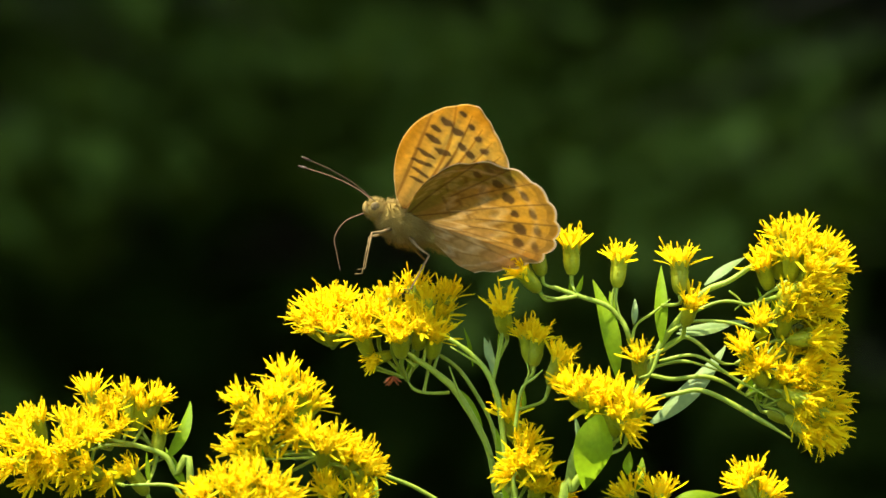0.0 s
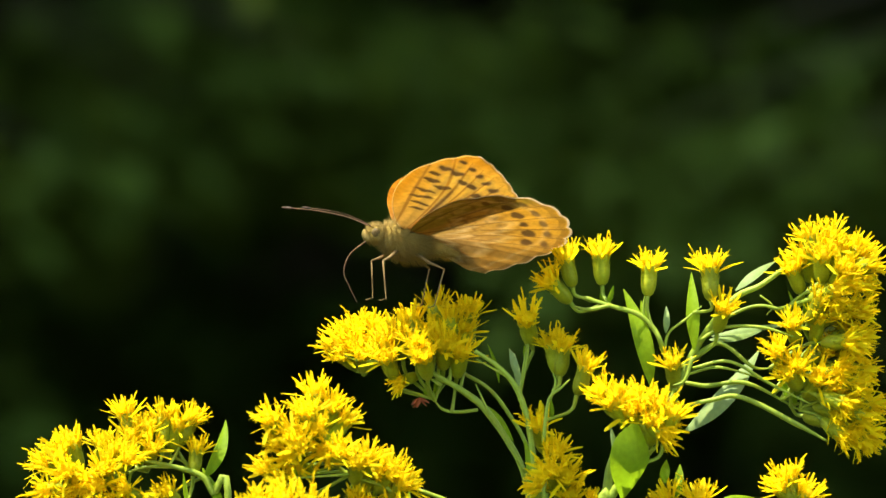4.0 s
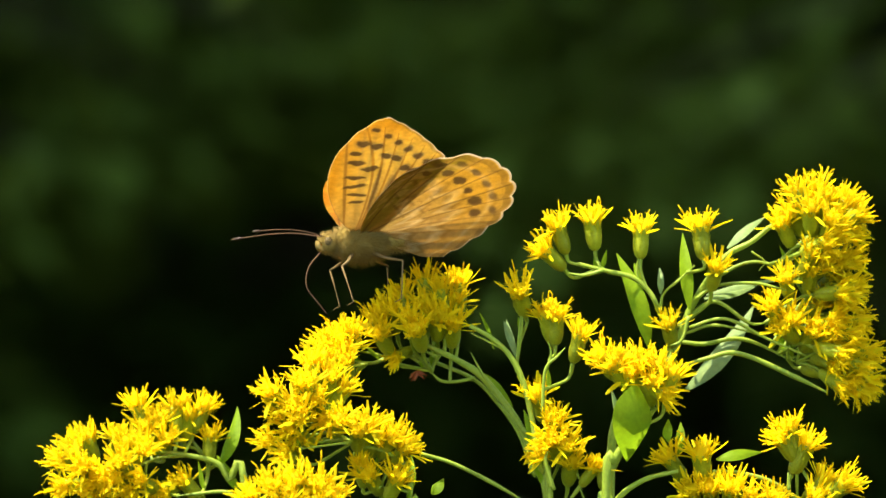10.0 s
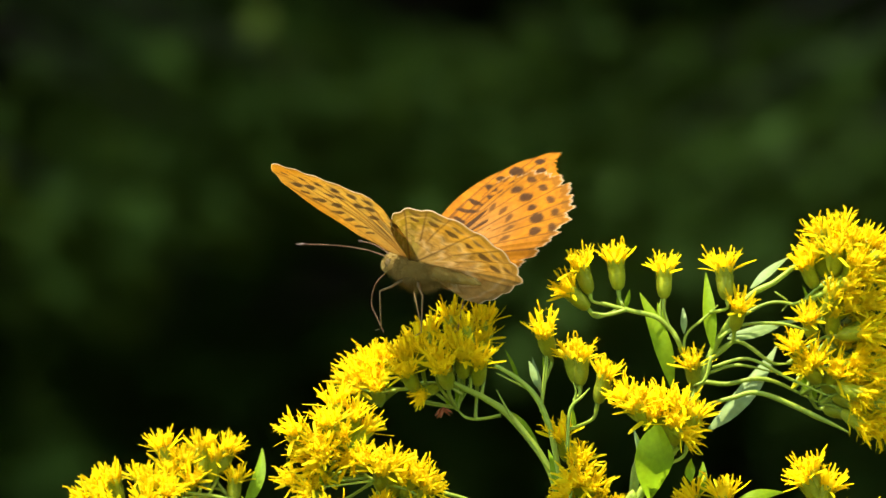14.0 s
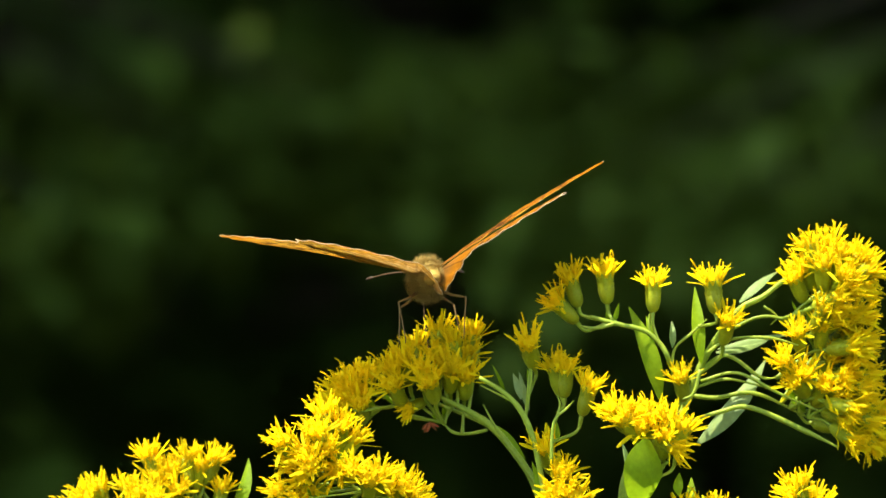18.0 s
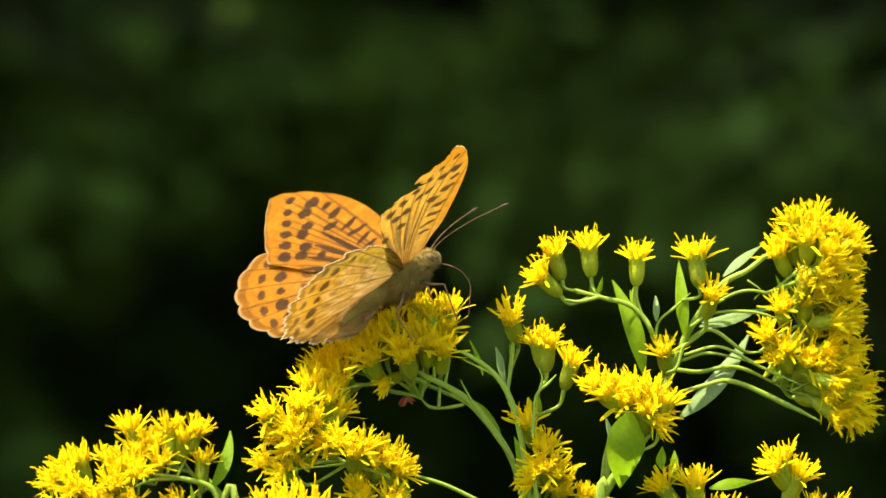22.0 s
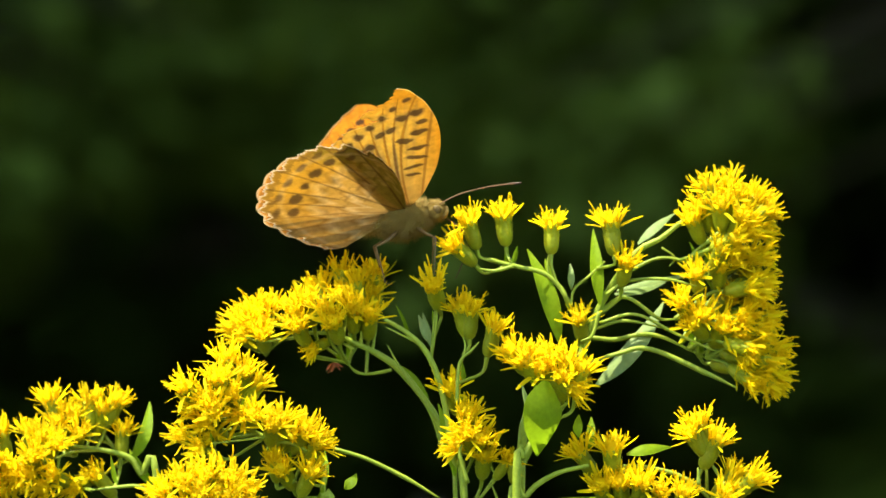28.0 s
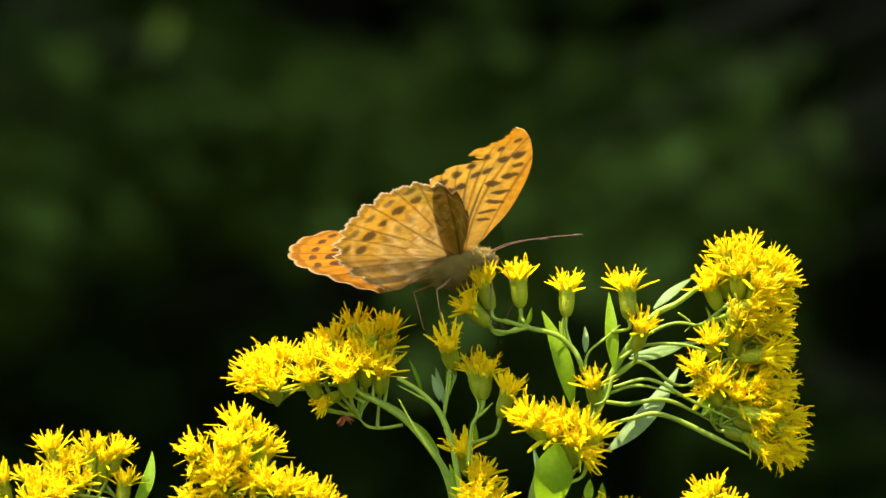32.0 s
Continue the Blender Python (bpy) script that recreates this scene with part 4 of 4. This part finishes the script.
# Trees added for shade: most crowns hang out of view, blocking sun from shrubs.
for x, y, h, low in ((-3.4, 5.4, 8.5, 0.2), (-1.6, 4.3, 9.0, 0.34), (1.5, 4.4, 8.4, 0.34), (3.4, 5.2, 8.0, 0.2), (-0.9, 5.6, 9.2, 0.36), (0.95, 5.2, 8.8, 0.42), (-0.1, 7.2, 9.5, 0.04), (5.4, 7.0, 9.5, 0.1), (-6.0, 7.2, 9.0, 0.1), (2.6, 7.4, 9.0, 0.05), (-2.8, 7.6, 9.0, 0.05)):
    tree("tree", x, y, h, 3.1, low, "tall broadleaf tree with a dark leafy crown added for shade", "tree", 36, 0.19)


for x, y in ((-0.75, 5.9), (-0.2, 6.0), (0.3, 5.8), (0.75, 6.1)):
    tree("shrub", x, y, 1.25, 0.6, 0.03, "low dense bramble-like shrub in deep shade", "shrub", 46, 0.08)


def leaning_shrub(x, y, height, ends):
    """A shrub whose long drooping boughs reach out and end in leafy sprays."""
    it = thing("shrub", (x, y, 0), "shrub with long drooping leafy boughs in the shade", "shrub", "wood edge")
    bm = bmesh.new()
    trunk = glide([Vector((0, 0, -0.1)), Vector((0.05, 0.04, height * 0.4)), Vector((-0.03, 0, height * 0.75)), Vector((0.02, 0.02, height))], 6)
    tube(bm, trunk, [0.035, 0.028, 0.018, 0.006], 10, 0.06)
    part("trunk", bm, BARK, it)
    crown = bmesh.new()
    for u, v, deep, wide, many in ends:
        tip = spot(u, v, deep) - Vector((x, y, 0))
        start = trunk[min(len(trunk) - 2, int(len(trunk) * max(0.1, (tip.z + 0.05) / height)))]
        bough = bmesh.new()
        line = glide([start, start.lerp(tip, 0.55) + Vector((0, 0.1, 0.07)), tip], 6)
        tube(bough, line, [0.009, 0.005, 0.0015], 7, 0.05)
        part("limb", bough, BARK, it)
        way = Vector((tip.x - start.x, 0, 0)).normalized()
        for k in range(5):
            a = tip + Vector((random.uniform(-0.5, 0.5) * wide, random.uniform(-0.06, 0.06), random.uniform(-0.012, 0.02)))
            foliage(crown, [(a, a + way * wide * random.uniform(0.25, 0.5) + Vector((0, random.uniform(-0.05, 0.05), -random.uniform(0.005, 0.035))))], many, 0.04)
    part("crown", crown, LIT_BOUGH_LEAF, it)
    return it


leaning_shrub(-1.1, 3.5, 2.1, [(130, 265, 3.4, 0.10, 26), (360, 150, 3.5, 0.13, 30), (420, 235, 3.7, 0.13, 26), (720, 130, 3.6, 0.15, 26), (560, 60, 3.5, 0.11, 22), (200, 60, 3.6, 0.11, 20), (760, 240, 3.8, 0.11, 18), (60, 420, 3.7, 0.11, 12)])
leaning_shrub(1.2, 3.55, 2.2, [(1080, 215, 3.5, 0.13, 28), (1240, 285, 3.4, 0.15, 28), (1330, 330, 3.6, 0.11, 22), (1120, 70, 3.6, 0.13, 24), (1420, 215, 3.5, 0.11, 24), (940, 170, 3.7, 0.11, 20), (1500, 80, 3.7, 0.09, 16), (1150, 420, 3.8, 0.11, 14), (1480, 420, 3.7, 0.09, 14)])

# far woods that close the view
bm = bmesh.new()
for _ in range(3400):
    a = Vector((random.gauss(0, 7), random.uniform(9, 13), random.uniform(0, 9)))
    foliage(bm, [(a, a + Vector((random.uniform(-1, 1), random.uniform(-0.4, 0.4), random.uniform(-0.8, 0.2))))], 24, 0.4)
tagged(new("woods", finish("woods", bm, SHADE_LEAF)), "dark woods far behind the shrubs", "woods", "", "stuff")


# ---- what moves ----
def motions():
    def sway_of(it, u, v):
        """Poses of a spray that is shifted by mm and leans by degrees about a point of its flowers."""
        foot = it.location.copy()
        hub = spot(u, v, foot.y)
        def sway(dx, dz, lean=0.0):
            shift = Matrix.Translation(hub + Vector((dx * MM, 0, dz * MM)))
            return shift @ pose(0, 0, 0, 0, lean, 0) @ Matrix.Translation(foot - hub)
        return sway

    sway = sway_of(rod_left, 260, 780)
    walk(rod_left, [(0, sway(-1.02, -0.81)), (1, sway(-1.06, -0.34)), (2, sway(-1.06, -0.04)), (3, sway(-1.01, 0.22)), (4, sway(-0.89, -0.16)), (4.5, sway(-1.02, 0.05)), (6.5, sway(-0.51, -0.11)), (7, sway(-0.56, -0.16)), (8, sway(-0.34, -0.53)), (9, sway(0.0, -0.0)), (10, sway(0.24, -0.43)), (11, sway(0.82, -0.81)), (12, sway(0.39, -0.75)), (13, sway(0.61, -0.72)), (14, sway(0.58, -1.12)), (14.5, sway(-0.11, -0.71)), (16.5, sway(0.03, -0.33)), (17, sway(-0.18, -0.35)), (18, sway(0.17, -0.74)), (19, sway(0.14, -0.95)), (20, sway(-0.11, -0.55)), (21, sway(-0.09, -0.63)), (22, sway(-0.08, -0.76)), (23, sway(0.1, -0.8)), (24, sway(-0.06, -0.93)), (25, sway(-0.14, -0.7)), (25.5, sway(0.16, -0.65)), (27.5, sway(0.39, -0.71)), (28, sway(0.26, -0.49)), (29, sway(-0.1, -1.1)), (30, sway(-0.33, 0.34)), (31, sway(-0.06, -0.14)), (32, sway(-0.51, 0.28))])
    sway = sway_of(rod_middle, 620, 740)
    walk(rod_middle, [(0, sway(1.15, -1.18)), (1, sway(0.49, -0.35)), (2, sway(0.58, -0.71)), (3, sway(0.08, -0.3)), (4, sway(0.46, -0.9)), (4.5, sway(0.29, -0.75)), (6.5, sway(0.09, -0.38)), (7, sway(0.1, -0.48)), (8, sway(-0.0, 0.16)), (9, sway(0.0, -0.0)), (10, sway(-0.32, 0.8)), (11, sway(-0.3, 1.41)), (12, sway(-0.27, 1.18)), (13, sway(-0.2, 0.94)), (14, sway(-0.26, 0.71)), (14.5, sway(-0.15, 1.17)), (16.5, sway(0.21, 0.64)), (17, sway(0.15, 0.34)), (18, sway(-0.38, 1.0)), (19, sway(-0.14, 0.87)), (20, sway(-0.01, 0.69)), (21, sway(0.09, 0.38)), (22, sway(0.0, 1.1)), (23, sway(0.26, 0.38)), (24, sway(0.02, 0.62)), (25, sway(0.01, 0.31)), (25.5, sway(-0.58, 0.87)), (27.5, sway(0.27, 0.2)), (28, sway(-0.0, 0.7)), (29, sway(0.4, 1.05)), (30, sway(0.13, -0.44)), (31, sway(0.26, 0.64)), (32, sway(0.41, -0.75))])
    sway = sway_of(rod_perch, 760, 580)
    walk(rod_perch, [(0, sway(2.21, 0.41, 3.5)), (1, sway(1.45, 0.56, 3.2)), (2, sway(1.47, 0.23, 2.7)), (3, sway(1.42, 0.17, 2.3)), (4, sway(0.85, -0.57, 1.5)), (4.5, sway(0.56, -0.62, 1.2)), (6.5, sway(-0.24, -0.31)), (7, sway(-0.35, -0.46)), (8, sway(-0.5, -0.56)), (9, sway(0.0, -0.0)), (10, sway(-0.16, -0.36)), (11, sway(-1.29, -1.26)), (12, sway(0.1, 0.09)), (13, sway(-0.53, -1.43)), (14, sway(0.33, -0.1)), (14.5, sway(-0.31, -0.27)), (16.5, sway(-0.02, -0.22)), (17, sway(-0.09, -0.2)), (18, sway(0.01, -0.37)), (19, sway(-0.41, -0.42)), (20, sway(-0.34, -0.36)), (21, sway(-0.42, -0.48)), (22, sway(-1.17, -0.66)), (23, sway(-1.58, -1.46)), (24, sway(-0.02, 0.22)), (25, sway(0.32, 0.0)), (25.5, sway(0.1, -0.15)), (27.5, sway(1.92, 1.12)), (28, sway(0.77, 0.17)), (29, sway(0.49, 0.46)), (30, sway(1.88, 0.85)), (31, sway(1.23, 0.57)), (32, sway(0.95, 1.02))])
    sway = sway_of(rod_side, 700, 620)
    walk(rod_side, [(0, sway(3.0, 5.2, 3.0)), (1, sway(3.5, 5.0, 3.0)), (2, sway(3.5, 4.8, 3.0)), (3, sway(3.3, 4.6, 3.0)), (4, sway(2.8, 3.7, 2.6)), (4.5, sway(2.6, 3.6, 2.4)), (6.5, sway(0.0, 0.85, 0.6)), (7, sway(0.0, 0.9, 0.5)), (8, sway(-0.04, 0.31, 0.3)), (9, sway(0, 0, 0)), (10, sway(-0.12, -0.82, -0.5)), (11, sway(-0.26, -1.69, -0.6)), (12, sway(0.66, 0.33, 0.4)), (13, sway(-0.11, -0.79, -0.6)), (14, sway(1.25, 1.26, 0.8)), (14.5, sway(0.43, 0.55, 0.6)), (16.5, sway(0.48, 0.7, 0.6)), (17, sway(0.46, 0.84, 0.6)), (18, sway(0.31, 0.34, 0.3)), (19, sway(0.35, 0.18, 0.5)), (20, sway(0.18, 0.5, 0.8)), (21, sway(0.01, 0.28, 0.5)), (22, sway(-0.15, -0.55, 0.5)), (23, sway(0.13, -0.94, -0.8)), (23.5, sway(1.23, 2.01, 1.2)), (24, sway(1.09, 1.1, 1.2)), (25, sway(1.05, 0.76, 1.6)), (25.5, sway(1.27, 1.15, 1.6)), (27.5, sway(1.74, 3.35, 2.0)), (28, sway(0.73, 2.54, 1.6)), (29, sway(0.83, 2.56, 1.6)), (30, sway(1.62, 4.04, 2.0)), (31, sway(1.05, 3.15, 1.8)), (32, sway(1.16, 3.64, 2.0))])
    sway = sway_of(rod_slim, 985, 640)
    walk(rod_slim, [(0, sway(1.52, -0.17)), (1, sway(0.99, -0.35)), (2, sway(0.85, -0.18)), (3, sway(0.51, -0.15)), (4, sway(0.3, 0.05)), (4.5, sway(0.07, 0.0)), (6.5, sway(0.06, -0.02)), (7, sway(0.09, -0.18)), (8, sway(-0.33, -0.38)), (9, sway(0.0, -0.0)), (10, sway(-0.31, -0.41)), (11, sway(-0.62, -0.64)), (12, sway(0.21, -0.63)), (13, sway(-0.5, -0.47)), (14, sway(0.03, -0.58)), (14.5, sway(-0.39, -0.6)), (16.5, sway(-0.51, -0.25)), (17, sway(-0.42, -0.29)), (18, sway(-0.79, -0.38)), (19, sway(-0.28, -0.53)), (20, sway(-0.56, -0.47)), (21, sway(-0.55, -0.37)), (22, sway(-0.96, -0.57)), (23, sway(-0.74, -0.54)), (24, sway(-0.45, -0.61)), (25, sway(-0.61, -0.37)), (25.5, sway(-0.78, -0.61)), (27.5, sway(1.01, 0.12)), (28, sway(0.28, -0.19)), (29, sway(0.21, -0.37)), (30, sway(1.04, -0.04)), (31, sway(0.4, -0.0)), (32, sway(0.56, -0.07))])
    sway = sway_of(rod_low, 1400, 800)
    walk(rod_low, [(0, sway(-0.07, -0.37)), (1, sway(-0.21, -0.58)), (2, sway(-0.05, -0.47)), (3, sway(-0.17, -0.55)), (4, sway(0.09, -0.19)), (4.5, sway(0.04, -0.28)), (6.5, sway(0.01, -0.33)), (7, sway(0.13, -0.33)), (8, sway(-0.11, -0.38)), (9, sway(0.0, -0.0)), (10, sway(-0.17, -0.04)), (11, sway(-0.38, -0.15)), (12, sway(-0.26, -0.07)), (13, sway(-0.04, -0.08)), (14, sway(-0.2, -0.02)), (14.5, sway(-0.34, -0.41)), (16.5, sway(-0.18, -0.01)), (17, sway(-0.23, -0.09)), (18, sway(-0.2, -0.35)), (19, sway(-0.2, -0.35)), (20, sway(-0.2, -0.35)), (21, sway(-0.17, -0.3)), (22, sway(-0.15, -0.19)), (23, sway(-0.05, -0.16)), (24, sway(-0.15, -0.3)), (25, sway(-0.14, -0.2)), (25.5, sway(-0.13, -0.26)), (27.5, sway(-0.09, 0.1)), (28, sway(-0.12, 0.01)), (29, sway(-0.04, -0.22)), (30, sway(-0.09, 0.04)), (31, sway(-0.11, -0.25)), (32, sway(-0.15, -0.09))])

    def at(u, v, rx, ry, rz):
        return Matrix.Translation(spot(u, v, 0.0)) @ pose(0, 0, 0, rx, ry, rz)

    walk(butterfly, [(0, at(792, 379, 4.8, -19.3, 180.9)), (0.6, at(804, 368, 14.8, -13.8, 174.0)), (1, at(796, 383, 5.8, -20.8, 178.2)), (2, at(787, 371, 3.2, -19.5, 168.3)), (3, at(782, 371, -0.3, -13.9, 177.6)), (4, at(745, 383, 0.0, -6.5, 192.4)), (6.5, at(705, 410, -1.7, 1.9, 203.0)), (7, at(734, 406, -2.5, -5.5, 206.0)), (8, at(723, 410, 1.7, -10.1, 204.2)), (9, at(690, 417, 1.9, -1.9, 193.4)), (10, at(673, 425, 4.3, 2.8, 193.6)), (11, at(674, 448, 3.9, 3.2, 177.9)), (11.5, at(714, 430, -7.4, -11.3, 164.9)), (12, at(721, 432, -6.3, -11.8, 154.2)), (12.5, at(721, 420, -5.2, -14.1, 169.6)), (13, at(743, 427, -15.8, -24.1, 128.7)), (13.5, at(738, 393, -3.4, -18.0, 123.4)), (14, at(735, 405, -1.6, -6.2, 141.4)), (16.5, at(748, 416, -6.0, 2.8, 108.1)), (17, at(754, 407, -5.8, 2.9, 106.9)), (18, at(766, 401, -3.5, 4.9, 95.4)), (19, at(753, 409, 0.7, -16.5, 76.5)), (20, at(734, 421, 1.5, -16.8, 75.4)), (20.5, at(757, 412, -0.7, -24.1, 50.4)), (21, at(768, 428, -4.7, -22.5, 29.3)), (21.5, at(764, 430, -8.3, -23.2, 26.5)), (22, at(745, 449, -2.2, -29.6, 18.9)), (23, at(742, 439, 3.0, -32.2, -5.5)), (24, at(819, 409, -2.5, -27.9, -10.7)), (25, at(814, 410, 1.4, -22.0, -12.5)), (27.5, at(917, 422, -21.3, -1.1, 18.6)), (28, at(900, 395, 0.4, -9.0, 1.5)), (29, at(910, 393, -2.2, -11.0, 21.0)), (30, at(972, 370, 0.9, -8.1, 21.0)), (31, at(971, 391, -0.7, -1.0, 22.0)), (32, at(965, 373, -2.2, -6.5, 18.7))])

    def hinge(flap, sweep, side):
        """A wing's pose on the body: flap degrees from upright, swept back in its own plane."""
        return pose(1.0 * MM, side * 1.3 * MM, 1.2 * MM, side * (90 - flap)) @ pose(0, 0, 0, 0, 0, side * sweep)

    walk(fore_left, [(0, hinge(55.5, 6.0, 1)), (0.6, hinge(17.8, 26.2, 1)), (1, hinge(48.8, 4.0, 1)), (2, hinge(57.2, 9.1, 1)), (3, hinge(57.5, 7.6, 1)), (4, hinge(65.3, 5.5, 1)), (6.5, hinge(58.0, 10.8, 1)), (7, hinge(57.1, 12.1, 1)), (8, hinge(55.7, 13.1, 1)), (9, hinge(60.3, 0.3, 1)), (10, hinge(58.2, -0.5, 1)), (11, hinge(51.7, -8.1, 1)), (11.5, hinge(55.0, -21.7, 1)), (12, hinge(61.7, -18.0, 1)), (12.5, hinge(64.9, -27.5, 1)), (13, hinge(60.5, 7.3, 1)), (13.5, hinge(70.9, 1.1, 1)), (14, hinge(58.2, -12.3, 1)), (16.5, hinge(69.0, 1.8, 1)), (17, hinge(71.4, -0.2, 1)), (18, hinge(73.0, -1.7, 1)), (19, hinge(72.7, 17.1, 1)), (20, hinge(75.2, 17.1, 1)), (20.5, hinge(56.4, 12.0, 1)), (21, hinge(54.2, 7.8, 1)), (21.5, hinge(48.6, 2.7, 1)), (22, hinge(55.0, 9.1, 1)), (23, hinge(48.2, 10.7, 1)), (24, hinge(59.9, 8.9, 1)), (25, hinge(67.4, 12.0, 1)), (27.5, hinge(72.7, 7.5, 1)), (28, hinge(53.8, 6.7, 1)), (29, hinge(71.5, 12.1, 1)), (30, hinge(69.0, 3.1, 1)), (31, hinge(71.6, -13.4, 1)), (32, hinge(68.4, -6.3, 1))])
    walk(fore_right, [(0, hinge(60.8, 13.3, -1)), (0.6, hinge(28.2, 7.0, -1)), (1, hinge(56.2, 9.7, -1)), (2, hinge(62.5, 20.5, -1)), (3, hinge(58.1, 24.1, -1)), (4, hinge(65.5, 22.7, -1)), (6.5, hinge(63.4, 13.6, -1)), (7, hinge(59.5, 8.1, -1)), (8, hinge(60.8, 5.0, -1)), (9, hinge(62.5, 23.3, -1)), (10, hinge(61.4, 18.1, -1)), (11, hinge(55.1, -6.7, -1)), (11.5, hinge(46.4, 18.6, -1)), (12, hinge(54.7, 14.9, -1)), (12.5, hinge(61.2, 15.8, -1)), (13, hinge(41.1, 6.8, -1)), (13.5, hinge(51.6, 14.3, -1)), (14, hinge(55.2, 11.2, -1)), (16.5, hinge(60.7, 11.5, -1)), (17, hinge(63.1, 7.8, -1)), (18, hinge(59.3, 6.2, -1)), (19, hinge(53.6, -17.4, -1)), (20, hinge(48.3, -3.9, -1)), (20.5, hinge(49.6, -3.3, -1)), (21, hinge(54.5, -21.9, -1)), (21.5, hinge(48.0, -12.9, -1)), (22, hinge(57.5, -17.3, -1)), (23, hinge(51.5, -12.5, -1)), (24, hinge(58.6, -17.7, -1)), (25, hinge(67.2, -12.5, -1)), (27.5, hinge(47.0, 4.7, -1)), (28, hinge(51.5, -1.9, -1)), (29, hinge(56.0, 6.4, -1)), (30, hinge(53.4, 5.1, -1)), (31, hinge(53.4, -1.3, -1)), (32, hinge(52.4, -4.7, -1))])
    walk(hind_left, [(0, hinge(57.5, 4.2, 1)), (0.6, hinge(19.8, 37.9, 1)), (1, hinge(50.8, 4.8, 1)), (2, hinge(59.2, 5.3, 1)), (3, hinge(59.5, 6.2, 1)), (4, hinge(67.3, 6.4, 1)), (6.5, hinge(60.0, -1.2, 1)), (7, hinge(59.1, -6.4, 1)), (8, hinge(57.7, -5.5, 1)), (9, hinge(62.3, 4.0, 1)), (10, hinge(60.2, 6.3, 1)), (11, hinge(53.7, 7.2, 1)), (11.5, hinge(55.0, 8.0, 1)), (12, hinge(59.7, 5.8, 1)), (12.5, hinge(62.9, 6.0, 1)), (13, hinge(62.5, 8.1, 1)), (13.5, hinge(70.9, 11.8, 1)), (14, hinge(56.2, 15.5, 1)), (16.5, hinge(67.0, 10.3, 1)), (17, hinge(69.4, 11.6, 1)), (18, hinge(72.0, 11.6, 1)), (19, hinge(72.7, 6.2, 1)), (20, hinge(77.2, 18.9, 1)), (20.5, hinge(58.4, 15.9, 1)), (21, hinge(56.2, 0.0, 1)), (21.5, hinge(50.6, -2.5, 1)), (22, hinge(57.0, 6.5, 1)), (23, hinge(50.2, 0.8, 1)), (24, hinge(61.9, 1.1, 1)), (25, hinge(69.4, 1.1, 1)), (27.5, hinge(74.7, 1.2, 1)), (28, hinge(55.8, 3.1, 1)), (29, hinge(73.5, 1.1, 1)), (30, hinge(71.0, 2.3, 1)), (31, hinge(73.6, 4.6, 1)), (32, hinge(70.4, 5.9, 1))])
    walk(hind_right, [(0, hinge(62.8, 0.3, -1)), (0.6, hinge(30.2, 0.4, -1)), (1, hinge(58.2, 0.4, -1)), (2, hinge(64.5, 0.7, -1)), (3, hinge(60.1, 0.9, -1)), (4, hinge(67.5, 0.8, -1)), (6.5, hinge(65.4, -1.0, -1)), (7, hinge(61.5, -1.6, -1)), (8, hinge(62.8, -1.4, -1)), (9, hinge(64.5, 0.6, -1)), (10, hinge(63.4, 2.7, -1)), (11, hinge(57.1, 7.8, -1)), (11.5, hinge(48.4, -12.3, -1)), (12, hinge(56.7, -11.0, -1)), (12.5, hinge(63.2, -16.5, -1)), (13, hinge(43.1, -3.9, -1)), (13.5, hinge(51.4, 6.7, -1)), (14, hinge(52.8, -12.4, -1)), (16.5, hinge(53.7, 11.2, -1)), (17, hinge(56.1, 15.1, -1)), (18, hinge(60.8, 3.4, -1)), (19, hinge(54.1, 5.4, -1)), (20, hinge(48.8, 6.9, -1)), (20.5, hinge(51.6, -2.6, -1)), (21, hinge(56.5, 9.5, -1)), (21.5, hinge(50.0, 11.8, -1)), (22, hinge(59.5, 14.2, -1)), (23, hinge(53.5, 0.1, -1)), (24, hinge(60.6, 1.1, -1)), (25, hinge(69.2, 1.7, -1)), (27.5, hinge(49.0, 10.2, -1)), (28, hinge(53.5, 4.3, -1)), (29, hinge(58.0, 10.2, -1)), (30, hinge(55.4, 15.0, -1)), (31, hinge(55.4, 8.4, -1)), (32, hinge(54.4, 4.6, -1))])


motions()
